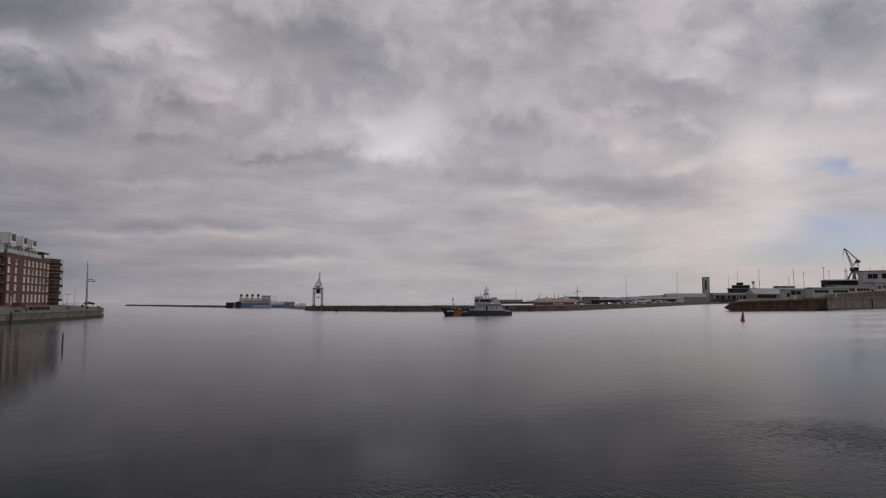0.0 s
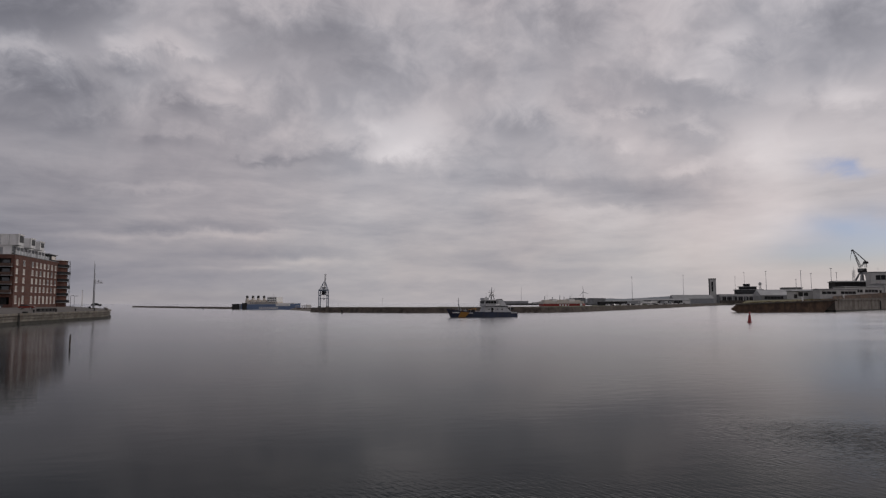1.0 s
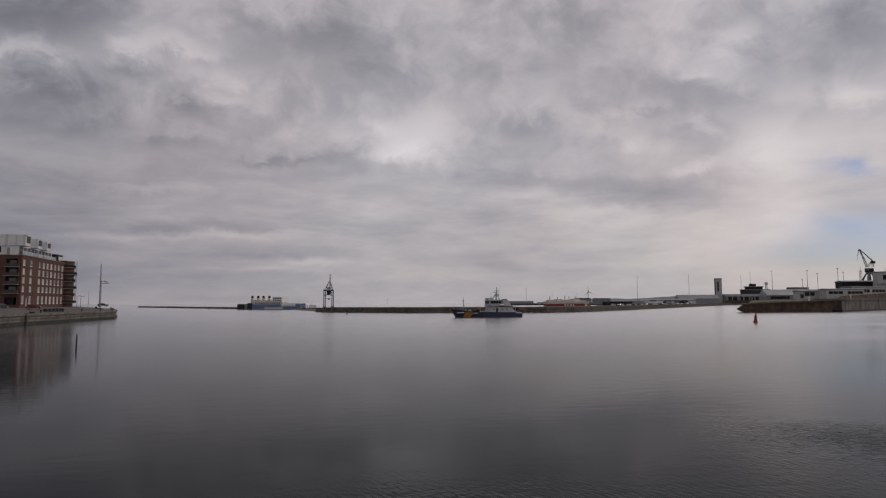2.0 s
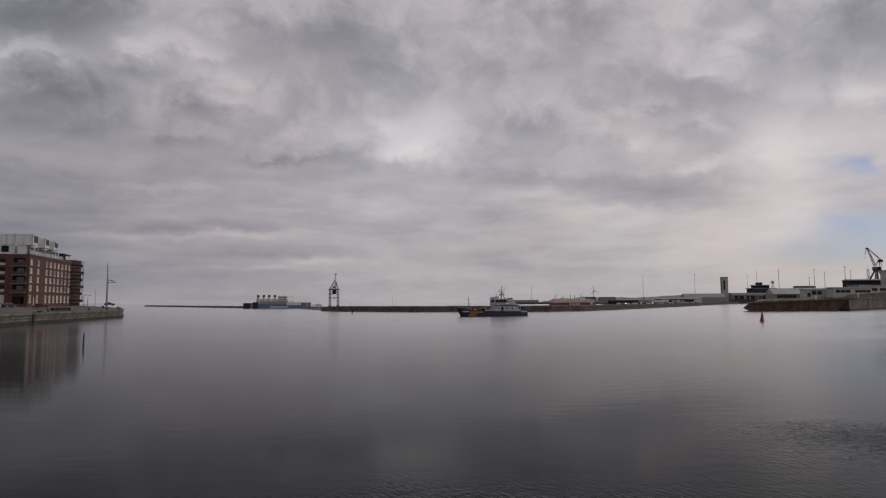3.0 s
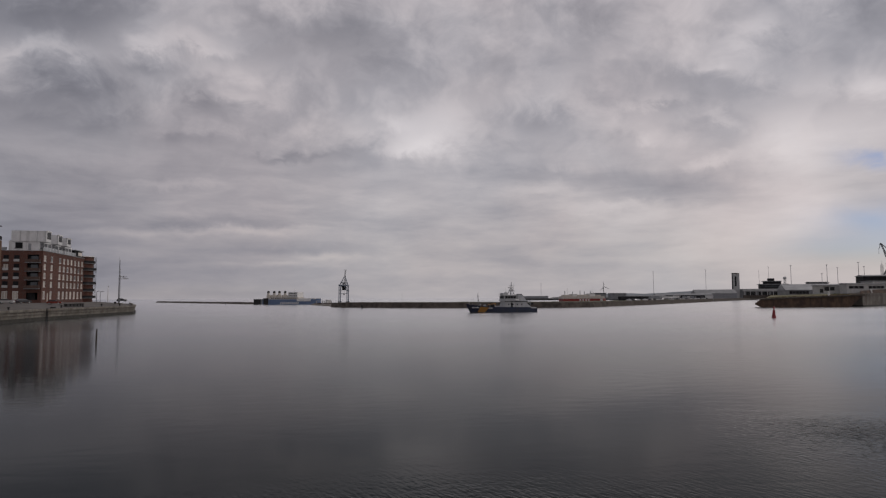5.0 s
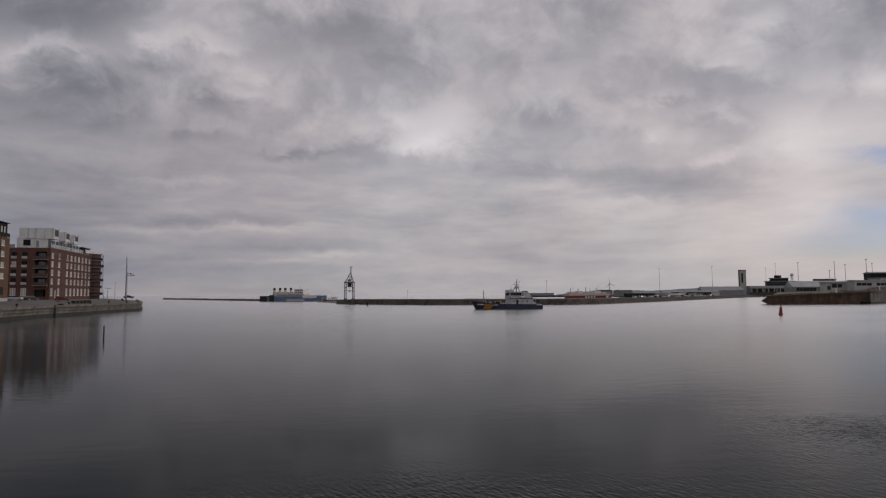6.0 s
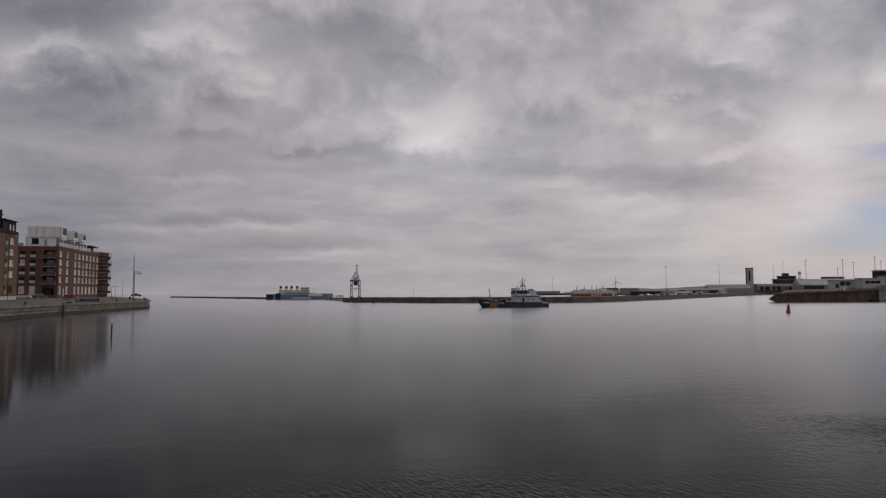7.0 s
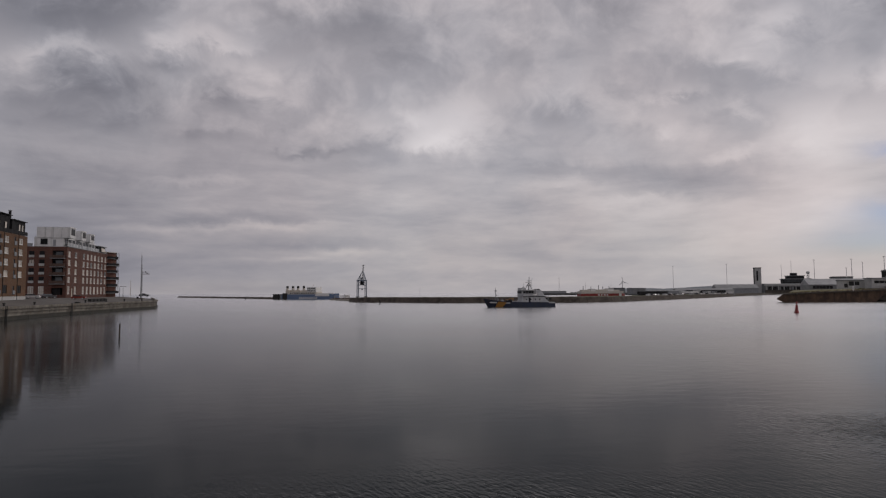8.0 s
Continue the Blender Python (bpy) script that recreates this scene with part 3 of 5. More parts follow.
def draw_mole_piles(bm):
    rng = random.Random(8)
    for i in range(51):
        a = 4.2 + 0.93 * i
        b = a + rng.uniform(0.86, 0.92)
        out = rng.uniform(0.02, 0.07)
        top = mole_top(a) - 0.75 - rng.uniform(0, 0.25)
        low = -0.8 if a > 5.5 else 0.3
        pts = [(a, -out - 0.25, low), (b, -out - 0.25, low), (b, 0.1, low), (a, 0.1, low), (a, -out, top), (b, -out, top), (b, 0.1, top), (a, 0.1, top)]
        v = [bm.verts.new(MOLE @ Vector(p)) for p in pts]
        for f in ((3, 2, 1, 0), (4, 5, 6, 7), (0, 1, 5, 4), (1, 2, 6, 5), (2, 3, 7, 6), (3, 0, 4, 7)):
            bm.faces.new([v[k] for k in f])


def draw_mole_cap(bm):
    loft(bm, [[MOLE @ Vector(p) for p in ((x, -0.55, z - 0.7), (x, 1.5, z - 0.7), (x, 1.5, z), (x, -0.55, z))] for x, z in ((4.0, 4.4), (24, mole_top(24) + 0.1), (42, mole_top(42) - 0.05), (61.2, 6.55))])


built("mole_body", draw_mole_body, M["rust"], mole)
built("sheet_piling", draw_mole_piles, M["rust"], mole)
built("capping_beam", draw_mole_cap, M["wood"], mole)


def draw_rubble(bm, seed):
    """Loose stones and clods along the edge of the mole's top."""
    r = random.Random(seed)
    for i in range(150):
        x = r.uniform(5, 60)
        y, s = r.uniform(1.6, 7.5), r.uniform(0.25, 0.8)
        z = mole_top(x) - 0.15
        ring = lambda k, rad: [MOLE @ Vector((x + 0.66 * y + rad * s * math.cos(a + i), y + rad * s * 0.8 * math.sin(a + i), z + k * s)) for a in (0.0, 1.1, 2.2, 3.1, 4.3, 5.3)]
        loft(bm, [ring(-0.3, 0.9), ring(0.25, 1.0), ring(0.6 + 0.3 * r.random(), 0.45)])


rubble = built("edge_rubble", lambda bm: draw_rubble(bm, 17), M["rust"], mole)
rubble["kind"] = "stuff"

east_wall = thing("east_quay_wall", pose(0, 0, 0), "grey concrete quay wall with dark tide band", "quay wall")
east_wall["kind"] = "structure"
for m, length in along([(218, 329), (304, 399), (700, 725)]):
    k = max(1, round(length / 16))
    for i in range(k):
        a, b = length * i / k + 0.07, length * (i + 1) / k - 0.07
        for nm, y0, z0, z1, mat in (("panel", 0.0, 0.8, 6.2, "concrete_old"), ("coping", -0.3, 6.2, 6.95, "concrete_old"), ("wet_foot", -0.2, -1, 0.8, "concrete_dark")):
            ob = boxed(nm, (a, b, y0, 5.0, z0, z1), M[mat], east_wall)
            ob.matrix_world = m
        if i == 5:
            ob = boxed("fender", (a - 0.6, a + 0.6, -0.5, 0.0, 0.3, 5.8), M["black"], east_wall)
            ob.matrix_world = m


def draw_brown_bank(bm):
    """An uneven low scarp, level on top, widening inland."""
    rng = random.Random(3)
    front, rear = [], []
    for i in range(31):
        f = i / 30
        front.append((222 + 198 * f, 336.5 + 158 * f))
        rear.append((316 + 214 * f, 480 + 160 * f))
    rings = []
    for i, ((x, y), (rx, ry)) in enumerate(zip(front, rear)):
        h, j = 8.5 + 3.2 * min(1.0, i / 14), rng.uniform(-0.4, 0.4)
        rings.append([(x, y, 6.5), (rx, ry, 6.5), (rx, ry, h), (x + 2.2 + j, y + 3 + j, h + 0.3 * j), (x + 0.8, y + 1.2, 7.6 + j)])
    loft(bm, rings)


structure("earth_bank", draw_brown_bank, M["rust"], "low brown earth bank behind the east quay", "bank")


# ---- windows ----
def window_meshes(w, h, glass="pane", frame_mat="white_paint", bars=1):
    bm = bmesh.new()
    t = 0.11
    for d in ((-w / 2, w / 2, -0.06, 0.12, 0, t), (-w / 2, w / 2, -0.06, 0.12, h - t, h), (-w / 2, -w / 2 + t, -0.06, 0.12, t, h - t), (w / 2 - t, w / 2, -0.06, 0.12, t, h - t)):
        box(bm, *d)
    for i in range(bars):
        x = -w / 2 + w * (i + 1) / (bars + 1)
        box(bm, x - 0.05, x + 0.05, -0.04, 0.1, t, h - t)
    fr = mesh_of("window", bm, M[frame_mat])
    bm = bmesh.new()
    box(bm, -w / 2 + t, w / 2 - t, 0.03, 0.06, t, h - t)
    pn = mesh_of("pane", bm, M[glass])
    bm = bmesh.new()
    box(bm, -w / 2 - 0.12, w / 2 + 0.12, -0.16, 0.1, -0.14, -0.01)
    sl = mesh_of("sill", bm, M[frame_mat])
    return fr, pn, sl


def put_window(meshes, parent, m):
    fr = new("window", meshes[0])
    fr.parent = parent
    fr.matrix_basis = m
    for nm, me in (("pane", meshes[1]), ("sill", meshes[2])):
        ob = new(nm, me)
        ob.parent = fr
    return fr


# ---- west houses ----
BASE = 4.5


def red_house():
    """Five brick storeys with a white attic, three cantilevered boxes and a rounded balcony end. x along the water front."""
    m = heading(-142.3, 217.0, BASE, -153.7, 262.0)
    # the local y axis points away from the water
    h = thing("apartment_house", m, "red brick apartment house with white attic boxes and balconies", "apartment building")
    L, D, T = 46.4, 27.0, 18.4
    rows = [(1.5, 2.7), (5.7, 1.95), (8.75, 1.95), (11.8, 1.95), (14.85, 1.95)]
    cols = [2.2, 8.7, 17.0, 21.3, 25.5, 29.7, 34.0, 38.3, 42.7]
    front, holes = [], []
    for z, ht in rows:
        for c in cols:
            front.append((c, z, ht))
            holes.append((c - 1.0, c + 1.0, z, z + ht))
    holes.append((5.2, 6.8, 0.0, 3.6))
    built("front_wall", lambda bm: wall_with_openings(bm, L, -0.8, T, 0.0, 0.45, holes), M["brick_red"], h)
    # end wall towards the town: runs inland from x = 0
    side_cols = [7.6, 10.9, 15.5, 19.5, 23.5]
    side_holes = [(c - 0.85, c + 0.85, z, z + ht) for z, ht in rows for c in side_cols]
    side_holes += [(0.7, 4.3, z - 0.35, z + 2.15) for z, ht in rows]
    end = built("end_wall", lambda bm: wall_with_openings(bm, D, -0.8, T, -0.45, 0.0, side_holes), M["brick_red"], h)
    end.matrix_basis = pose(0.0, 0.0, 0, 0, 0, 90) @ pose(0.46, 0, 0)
    boxed("rear_wall", (0.0, L, D, D + 0.4, -0.8, T), M["brick_red"], h)
    boxed("far_wall", (L - 0.4, L, 0.46, D, -0.8, T), M["brick_red"], h)
    boxed("floor_core", (0.9, L - 0.8, 2.2, D - 0.2, -0.5, T - 0.1), M["dark_metal"], h, "dark interior behind the windows")
    boxed("roof", (0.1, L - 0.1, 0.5, D, T - 0.3, T + 0.02), M["roof_grey"], h)
    boxed("cornice", (-0.12, L + 0.1, -0.12, 0.3, T - 0.02, T + 0.22), M["roof_grey"], h)
    w_hi, w_lo = window_meshes(2.0, 1.95, "blind"), window_meshes(2.0, 2.7, "blind")
    w_hi2 = window_meshes(2.0, 1.95, "pane")
    rng = random.Random(12)
    for c, z, ht in front:
        put_window(w_lo if ht > 2.2 else (w_hi if rng.random() < 0.8 else w_hi2), h, pose(c, 0.1, z))
    s_hi, s_hi2, s_lo = window_meshes(1.7, 1.95, "dark_pane", "dark_metal"), window_meshes(1.7, 1.95, "blind", "dark_metal"), window_meshes(1.7, 2.7, "blind")
    for z, ht in rows:
        for c in side_cols:
            put_window(s_lo if ht > 2.2 else (s_hi if rng.random() < 0.75 else s_hi2), h, pose(0.1, c + 0.46, z, 0, 0, -90))
            if ht < 2.2 and c < 12:
                b = boxed("balcony_panel", (c - 0.4, c + 1.35, 0.12, 0.2, z - 0.3, z + 0.55), M["off_white"], h, "white French balcony panel")
                b.matrix_basis = pose(0, 0, 0, 0, 0, 90)
    # open corner balconies
    slab = mesh_of("balcony_slab", (lambda bm: (box(bm, -1.3, 0.9, 0.5, 5.1, -0.05, 0.22), bm)[1])(bmesh.new()), M["roof_grey"])
    rail = mesh_of("balcony_parapet", (lambda bm: (box(bm, -1.35, -1.22, 0.45, 5.15, 0.22, 1.25), box(bm, -1.22, -0.46, 0.45, 0.58, 0.22, 1.25), box(bm, -1.22, -0.46, 5.02, 5.15, 0.22, 1.25), bm)[3])(bmesh.new()), M["balcony"])
    for z, ht in rows[1:]:
        for me in (slab, rail):
            ob = part(me.name.split(".")[0], me, None, h)
            ob.matrix_basis = pose(0.0, 0.0, z - 0.75)
        boxed("balcony_door", (0.62, 0.7, 1.6, 3.8, z - 0.5, z + 1.7), M["pane"], h, "dark glazed balcony door")
    # entrance canopy and door
    boxed("entrance_door", (5.2, 6.8, 0.2, 0.3, -0.3, 3.55), M["cream"], h, "pale entrance door")
    # attic
    boxed("attic", (1.2, 34.5, 1.6, 11.2, T + 0.02, T + 3.6), M["white_metal"], h, "white clad attic storey")
    wa = window_meshes(2.6, 2.3, "pane", "grey_metal", 2)
    for i in range(9):
        put_window(wa, h, pose(3.2 + 3.6 * i, 1.5, T + 0.7))
    ws = window_meshes(2.2, 1.9, "dark_pane", "dark_metal", 1)
    boxed("attic_door", (1.1, 1.25, 4.2, 5.1, T + 0.2, T + 2.6), M["grey_metal"], h)
    boxed("terrace_rail", (0.5, 0.56, 11.4, 20.0, T + 0.1, T + 1.2), M["grey_metal"], h)
    for c in (8.0,):
        put_window(ws, h, pose(1.1, c, T + 1.0, 0, 0, -90))
    rail_glass = glass_material("balustrade_glass", (0.3, 0.32, 0.33), 0.1)
    for i in range(11):
        a = 0.4 + 3.1 * i
        boxed("glass_balustrade", (a, a + 2.95, -0.02, 0.04, T + 0.24, T + 1.45), rail_glass, h)
        boxed("balustrade_post", (a - 0.1, a - 0.02, -0.04, 0.06, T + 0.22, T + 1.5), M["white_paint"], h)
    for a, b, d, zt in ((0.9, 5.8, 10.4, 7.1), (12.4, 17.0, 10.4, 6.8), (21.9, 26.5, 10.4, 6.5)):
        bx = boxed("roof_box", (a, b, -0.5, d, T + 3.3, T + zt), M["white_metal"], h, "white cantilevered roof box")
        boxed("box_frame", (a - 0.15, b + 0.15, -0.65, -0.35, T + zt - 0.2, T + zt + 0.12), M["white_paint"], bx)
        boxed("window_reveal", (a + 0.9, b - 0.5, -0.58, -0.46, T + 4.3, T + zt - 0.45), M["dark_pane"], bx, "dark wide window")
        for k in range(4):
            boxed("cladding_joint", (a - 0.03, a + 0.01, -0.3 + k * d / 4.0, -0.22 + k * d / 4.0, T + 3.4, T + zt - 0.1), M["grey_metal"], bx)
    dk = boxed("dark_attic", (36.0, 45.6, 1.0, 14.0, T + 0.02, T + 2.7), M["dark_metal"], h, "dark clad stair attic")
    boxed("dark_attic_roof", (35.6, 46.2, 0.4, 14.5, T + 2.7, T + 3.0), M["roof_grey"], dk)
    boxed("dark_attic_window", (40.5, 45.0, 0.9, 1.0, T + 0.8, T + 2.3), M["blind"], dk)
    # rounded end with wrap-round balconies
    def drum(r, z0, z1):
        return lambda bm: prism(bm, [(49.5 + r * math.cos(a), 2.0 + r * math.sin(a)) for a in (2 * math.pi * i / 24 for i in range(24))], z0, z1)
    built("rounded_end", drum(4.3, -0.8, T + 0.8), M["brick_red"], h, "dark red brick rounded end")
    built("rounded_roof", drum(4.6, T + 0.8, T + 1.15), M["white_paint"], h)
    for i in range(6):
        z = 1.2 + 2.95 * (i + 0.15)
        built("balcony_ring", drum(5.5 - 0.5 * (i % 2), z, z + 0.2), M["roof_grey"], h)
        R0 = 5.5 - 0.5 * (i % 2)
        def rail_ring(bm, z=z, R0=R0):
            k = 28
            ring = lambda r, zz: [(49.5 + r * math.cos(2 * math.pi * i / k), 2.0 + r * math.sin(2 * math.pi * i / k), zz) for i in range(k)]
            vs = [[bm.verts.new(p) for p in ring(r, zz)] for r, zz in ((R0, z + 0.2), (R0, z + 1.15), (R0 - 0.1, z + 1.15), (R0 - 0.1, z + 0.2))]
            for a, b in zip(vs, vs[1:] + vs[:1]):
                for i in range(k):
                    bm.faces.new((a[i], a[(i + 1) % k], b[(i + 1) % k], b[i]))
        built("balcony_rail", rail_ring, M["dark_metal"], h, "dark balcony rail")
        for j in range(6):
            a = -1.9 + j * 0.5
            built("balcony_post", lambda bm: rod(bm, (49.5 + 5.3 * math.cos(a), 2.0 + 5.3 * math.sin(a), z), (49.5 + 5.3 * math.cos(a), 2.0 + 5.3 * math.sin(a), z + 2.95), 0.06), M["dark_metal"], h)
    return h


red_house()


def ochre_house():
    """A long five-storey ochre brick house with a black attic. x runs along the water, away from the city side."""
    m = heading(-110.5, 122.0, BASE, -124.5, 172.0)
    L, D, T = 51.9, 14.0, 17.8
    h = thing("apartment_house", m, "ochre brick apartment house with black clad attic storey", "apartment building")
    zs = [(1.9, 2.0), (6.2, 1.55), (9.25, 1.55), (12.3, 1.55), (15.3, 1.55)]
    wins = [L - 4.4 - 8.8 * k for k in range(6)]
    slots = [L - 7.9 - 8.8 * k for k in range(5)]
    holes = [(c - 1.3, c + 1.3, z, z + ht) for c in wins for z, ht in zs]
    holes += [(c - 0.55 + d, c + 0.45 + d, z - 0.4, z + 1.8) for c in slots for z, ht in zs for d in (0.0,)]
    built("front_wall", lambda bm: wall_with_openings(bm, L, 0.9, T, 0.0, 0.45, holes), M["brick_ochre"], h)
    boxed("plinth", (0, L + 0.03, -0.06, 0.5, -0.8, 0.9), M["off_white"], h, "white rendered plinth")
    boxed("end_wall", (L - 0.4, L, 0.46, D, -0.8, T), M["brick_ochre"], h)
    boxed("rear_wall", (0, L, D, D + 0.4, -0.8, T), M["brick_ochre"], h)
    boxed("near_wall", (0, 0.4, 0.46, D, -0.8, T), M["brick_ochre"], h)
    boxed("floor_core", (0.6, L - 0.6, 1.0, D - 0.1, -0.5, T - 0.2), M["dark_metal"], h, "dark interior behind the windows")
    boxed("roof", (0.1, L, 0.3, D, T - 0.15, T + 0.1), M["roof_grey"], h)
    wm, wb, ws = window_meshes(2.6, 1.55, "blind"), window_meshes(2.6, 1.55, "pane"), window_meshes(1.0, 2.2, "pane", "dark_metal", 0)
    wl = window_meshes(2.6, 2.0, "dark_pane", "dark_metal")
    rng = random.Random(7)
    for c in wins:
        for z, ht in zs:
            put_window(wl if ht > 1.9 else (wm if rng.random() < 0.7 else wb), h, pose(c, 0.1, z))
    for c in slots:
        for z, ht in zs:
            put_window(ws, h, pose(c - 0.05, 0.12, z - 0.4))
            boxed("balcony_rail", (c - 0.75, c + 0.65, -0.25, -0.2, z - 0.4, z + 0.6), M["grey_metal"], h)
        boxed("drain_pipe", (c + 2.0, c + 2.12, -0.14, -0.02, 0.0, T), M["dark_metal"], h)
    # attic: a long taller volume and a lower one at the end
    a1 = boxed("attic", (0.5, L - 9.6, 0.9, D - 0.5, T + 0.1, T + 4.9), M["dark_metal"], h, "black clad attic storey")
    a2 = boxed("attic", (L - 8.8, L - 0.3, 0.6, D - 0.5, T + 0.1, T + 3.9), M["dark_metal"], h, "black clad attic storey")
    boxed("attic_roof", (0.2, L - 9.3, 0.3, D, T + 4.9, T + 5.1), M["dark_metal"], a1)
    boxed("attic_roof", (L - 9.1, L, 0.1, D, T + 3.9, T + 4.1), M["dark_metal"], a2)
    at = window_meshes(1.5, 2.5, "blind", "dark_metal", 0)
    for c in (L - 2.2, L - 4.2, L - 12.0, L - 16.0, L - 20.0):
        w = put_window(at, h, pose(c, 0.52 if c > L - 9 else 0.8, T + 0.6))
    for i in range(17):
        boxed("terrace_rail", (0.2 + 3.05 * i, 3.1 + 3.05 * i, 0.0, 0.05, T + 0.15, T + 1.15), M["dark_metal"], h)
    st = boxed("chimney", (L - 6.4, L - 5.9, 2.0, 2.5, T + 4.1, T + 6.6), M["dark_metal"], h, "black chimney")
    boxed("chimney_cap", (L - 6.5, L - 5.8, 1.9, 2.6, T + 6.6, T + 6.8), M["grey_metal"], st)


ochre_house()


# ---- quayside things ----
def ground_z(x, y):
    """Height of the west quay's ground, near enough for things on it."""
    t = min(1.0, max(0.0, ((-114.5 - 0.14 * (y - 176)) - x) / 14.0))
    return QTOP + (4.6 - QTOP) * t


def car(m, paint, label):
    c = thing("car", m, label, "car")
    side = [(-2.1, 0.35), (2.1, 0.35), (2.15, 0.7), (1.95, 0.95), (0.95, 1.0), (-1.9, 1.0), (-2.12, 0.75)]
    built("body", lambda bm: loft(bm, [[(x * (1 if abs(y) < 0.8 else 0.97), y, z) for x, z in side] for y in (-0.85, -0.78, 0.78, 0.85)]), paint, c)
    cab = [(-1.8, 0.99), (1.0, 0.99), (0.35, 1.42), (-1.45, 1.42)]
    built("windows", lambda bm: loft(bm, [[(x, y * (0.85 if z > 1.2 else 1.0), z) for x, z in cab] for y in (-0.76, 0.76)]), M["pane"], c, "dark car windows")
    boxed("roof", (-1.42, 0.33, -0.64, 0.64, 1.41, 1.47), paint, c)
    for x in (-1.3, 1.3):
        for y in (-0.82, 0.82):
            w = built("wheel", lambda bm: rod(bm, (x, y - 0.1, 0.32), (x, y + 0.1, 0.32), 0.32, k=14), M["black"], c)
            built("rim", lambda bm: rod(bm, (x, y - 0.11, 0.32), (x, y + 0.11, 0.32), 0.19, k=10), M["mast_metal"], w)
    for y in (-0.55, 0.55):
        boxed("headlight", (2.08, 2.16, y - 0.18, y + 0.18, 0.66, 0.8), M["white_paint"], c)
        boxed("rear_light", (-2.16, -2.06, y - 0.18, y + 0.18, 0.7, 0.86), M["red"], c)


car(pose(-131.4, 184.5, ground_z(-131.4, 184.5), 0, 0, 20), M["car_white"], "white parked car on the quayside paving")
car(pose(-131.0, 191.5, ground_z(-131.0, 191.5), 0, 0, 70), M["car_dark"], "dark parked car beside the houses")
car(pose(-128.0, 202.0, ground_z(-128.0, 202), 0, 0, 20), M["car_red"], "red parked car before the brick house")
car(pose(-148.5, 283.0, ground_z(-148.5, 283), 0, 0, 15), M["car_dark"], "dark parked car near the quay head")


def bollard(x, y):
    b = thing("bollard", pose(x, y, ground_z(x, y)), "squat black iron mooring bollard on the quay", "bollard", "quay bollards")
    built("post", lambda bm: turned(bm, [(0.3, -0.05), (0.3, 0.08), (0.2, 0.14), (0.19, 0.5), (0.34, 0.6), (0.36, 0.75), (0.24, 0.85)], 12), M["black"], b)


for x, y in ((-106.3, 140), (-110.4, 156), (-118.2, 190), (-120.4, 205), (-122.6, 220), (-124.6, 236)):
    bollard(x, y)


def planter(x, y):
    p = thing("planter_box", pose(x, y, ground_z(x, y), 0, 0, 100), "low black planter box on the quay edge", "planter", "quay planters")
    boxed("tub", (-0.9, 0.9, -0.5, 0.5, 0, 0.75), M["black"], p)
    boxed("rim", (-0.95, 0.95, -0.55, 0.55, 0.75, 0.85), M["dark_metal"], p)


for k in range(5):
    planter(-121.2 - 0.42 * k, 197.5 + 2.6 * k)


def tyre_fender(x, y):
    f = thing("tyre_fender", pose(x, y, QTOP + 0.05), "black tyre fender bundle at the quay edge", "fender")
    for z in (0.12, 0.36):
        built("tyre", lambda bm: turned(bm, [(0.55, z - 0.12), (0.75, z - 0.08), (0.8, z), (0.75, z + 0.1), (0.5, z + 0.12)], 16), M["black"], f)


tyre_fender(-116.3, 183.0)


def ladder(m):
    l = thing("quay_ladder", m, "black steel ladder and fender piles on the quay wall", "ladder", "quay ladders")
    for x in (-0.35, 0.35):
        boxed("rail", (x - 0.07, x + 0.07, -0.7, -0.5, -0.5, 3.3), M["black"], l)
    for i in range(9):
        boxed("rung", (-0.3, 0.3, -0.68, -0.6, 0.1 + 0.35 * i, 0.16 + 0.35 * i), M["black"], l)


for (x, y, tx, ty) in ((-105.0, 138.2, -114.5, 176), (-114.6, 176.7, -124.5, 245)):
    ladder(heading(x, y, 0, tx, ty))


def signal_mast():
    """A tall lattice mast with a cross arm and a radar scanner."""
    x, y = -138.8, 262.0
    s = thing("signal_mast", pose(x, y, QTOP), "tall pale steel signal mast with cross arm", "mast")
    z = 19.2
    for dx, dy, top in ((-0.1, 0, z), (0.45, 0, z * 0.66), (0.15, 0.5, z * 0.66)):
        built("tube", lambda bm: rod(bm, (dx, dy, 0), (dx * 0.7, dy * 0.7, top), 0.24 if top == z else 0.1, 0.14 if top == z else 0.08), M["grey_metal"], s)
    for i in range(9):
        h = 1.4 + 1.6 * i
        built("brace", lambda bm: (rod(bm, (-0.35, 0, h), (0.42, 0, h + 1.2), 0.05), rod(bm, (0.42, 0, h), (0.05, 0.55, h + 1.2), 0.05), rod(bm, (-0.35, 0, h), (0.42, 0, h), 0.05)), M["mast_metal"], s)
    built("cross_arm", lambda bm: (rod(bm, (0.2, 0, 11.2), (3.6, 0, 11.2), 0.16), rod(bm, (0.3, 0, 12.4), (2.8, 0, 11.3), 0.1), rod(bm, (0.3, 0, 12.0), (3.2, 0, 12.0), 0.1)), M["mast_metal"], s)
    built("lamp_head", lambda bm: (rod(bm, (1.7, 0, 11.7), (1.7, 0, 12.4), 0.2), rod(bm, (2.8, 0, 11.2), (2.8, 0, 11.6), 0.18)), M["grey_metal"], s)
    built("aerial", lambda bm: rod(bm, (-0.25, 0, z), (-0.25, 0, z + 1.2), 0.06, 0.03), M["mast_metal"], s)
    boxed("footing", (-1.0, 1.2, -0.8, 1.2, -0.1, 0.9), M["concrete"], s)
    boxed("switch_box", (-1.8, -1.1, -0.3, 0.3, 0.0, 1.5), M["dark_metal"], s)


signal_mast()


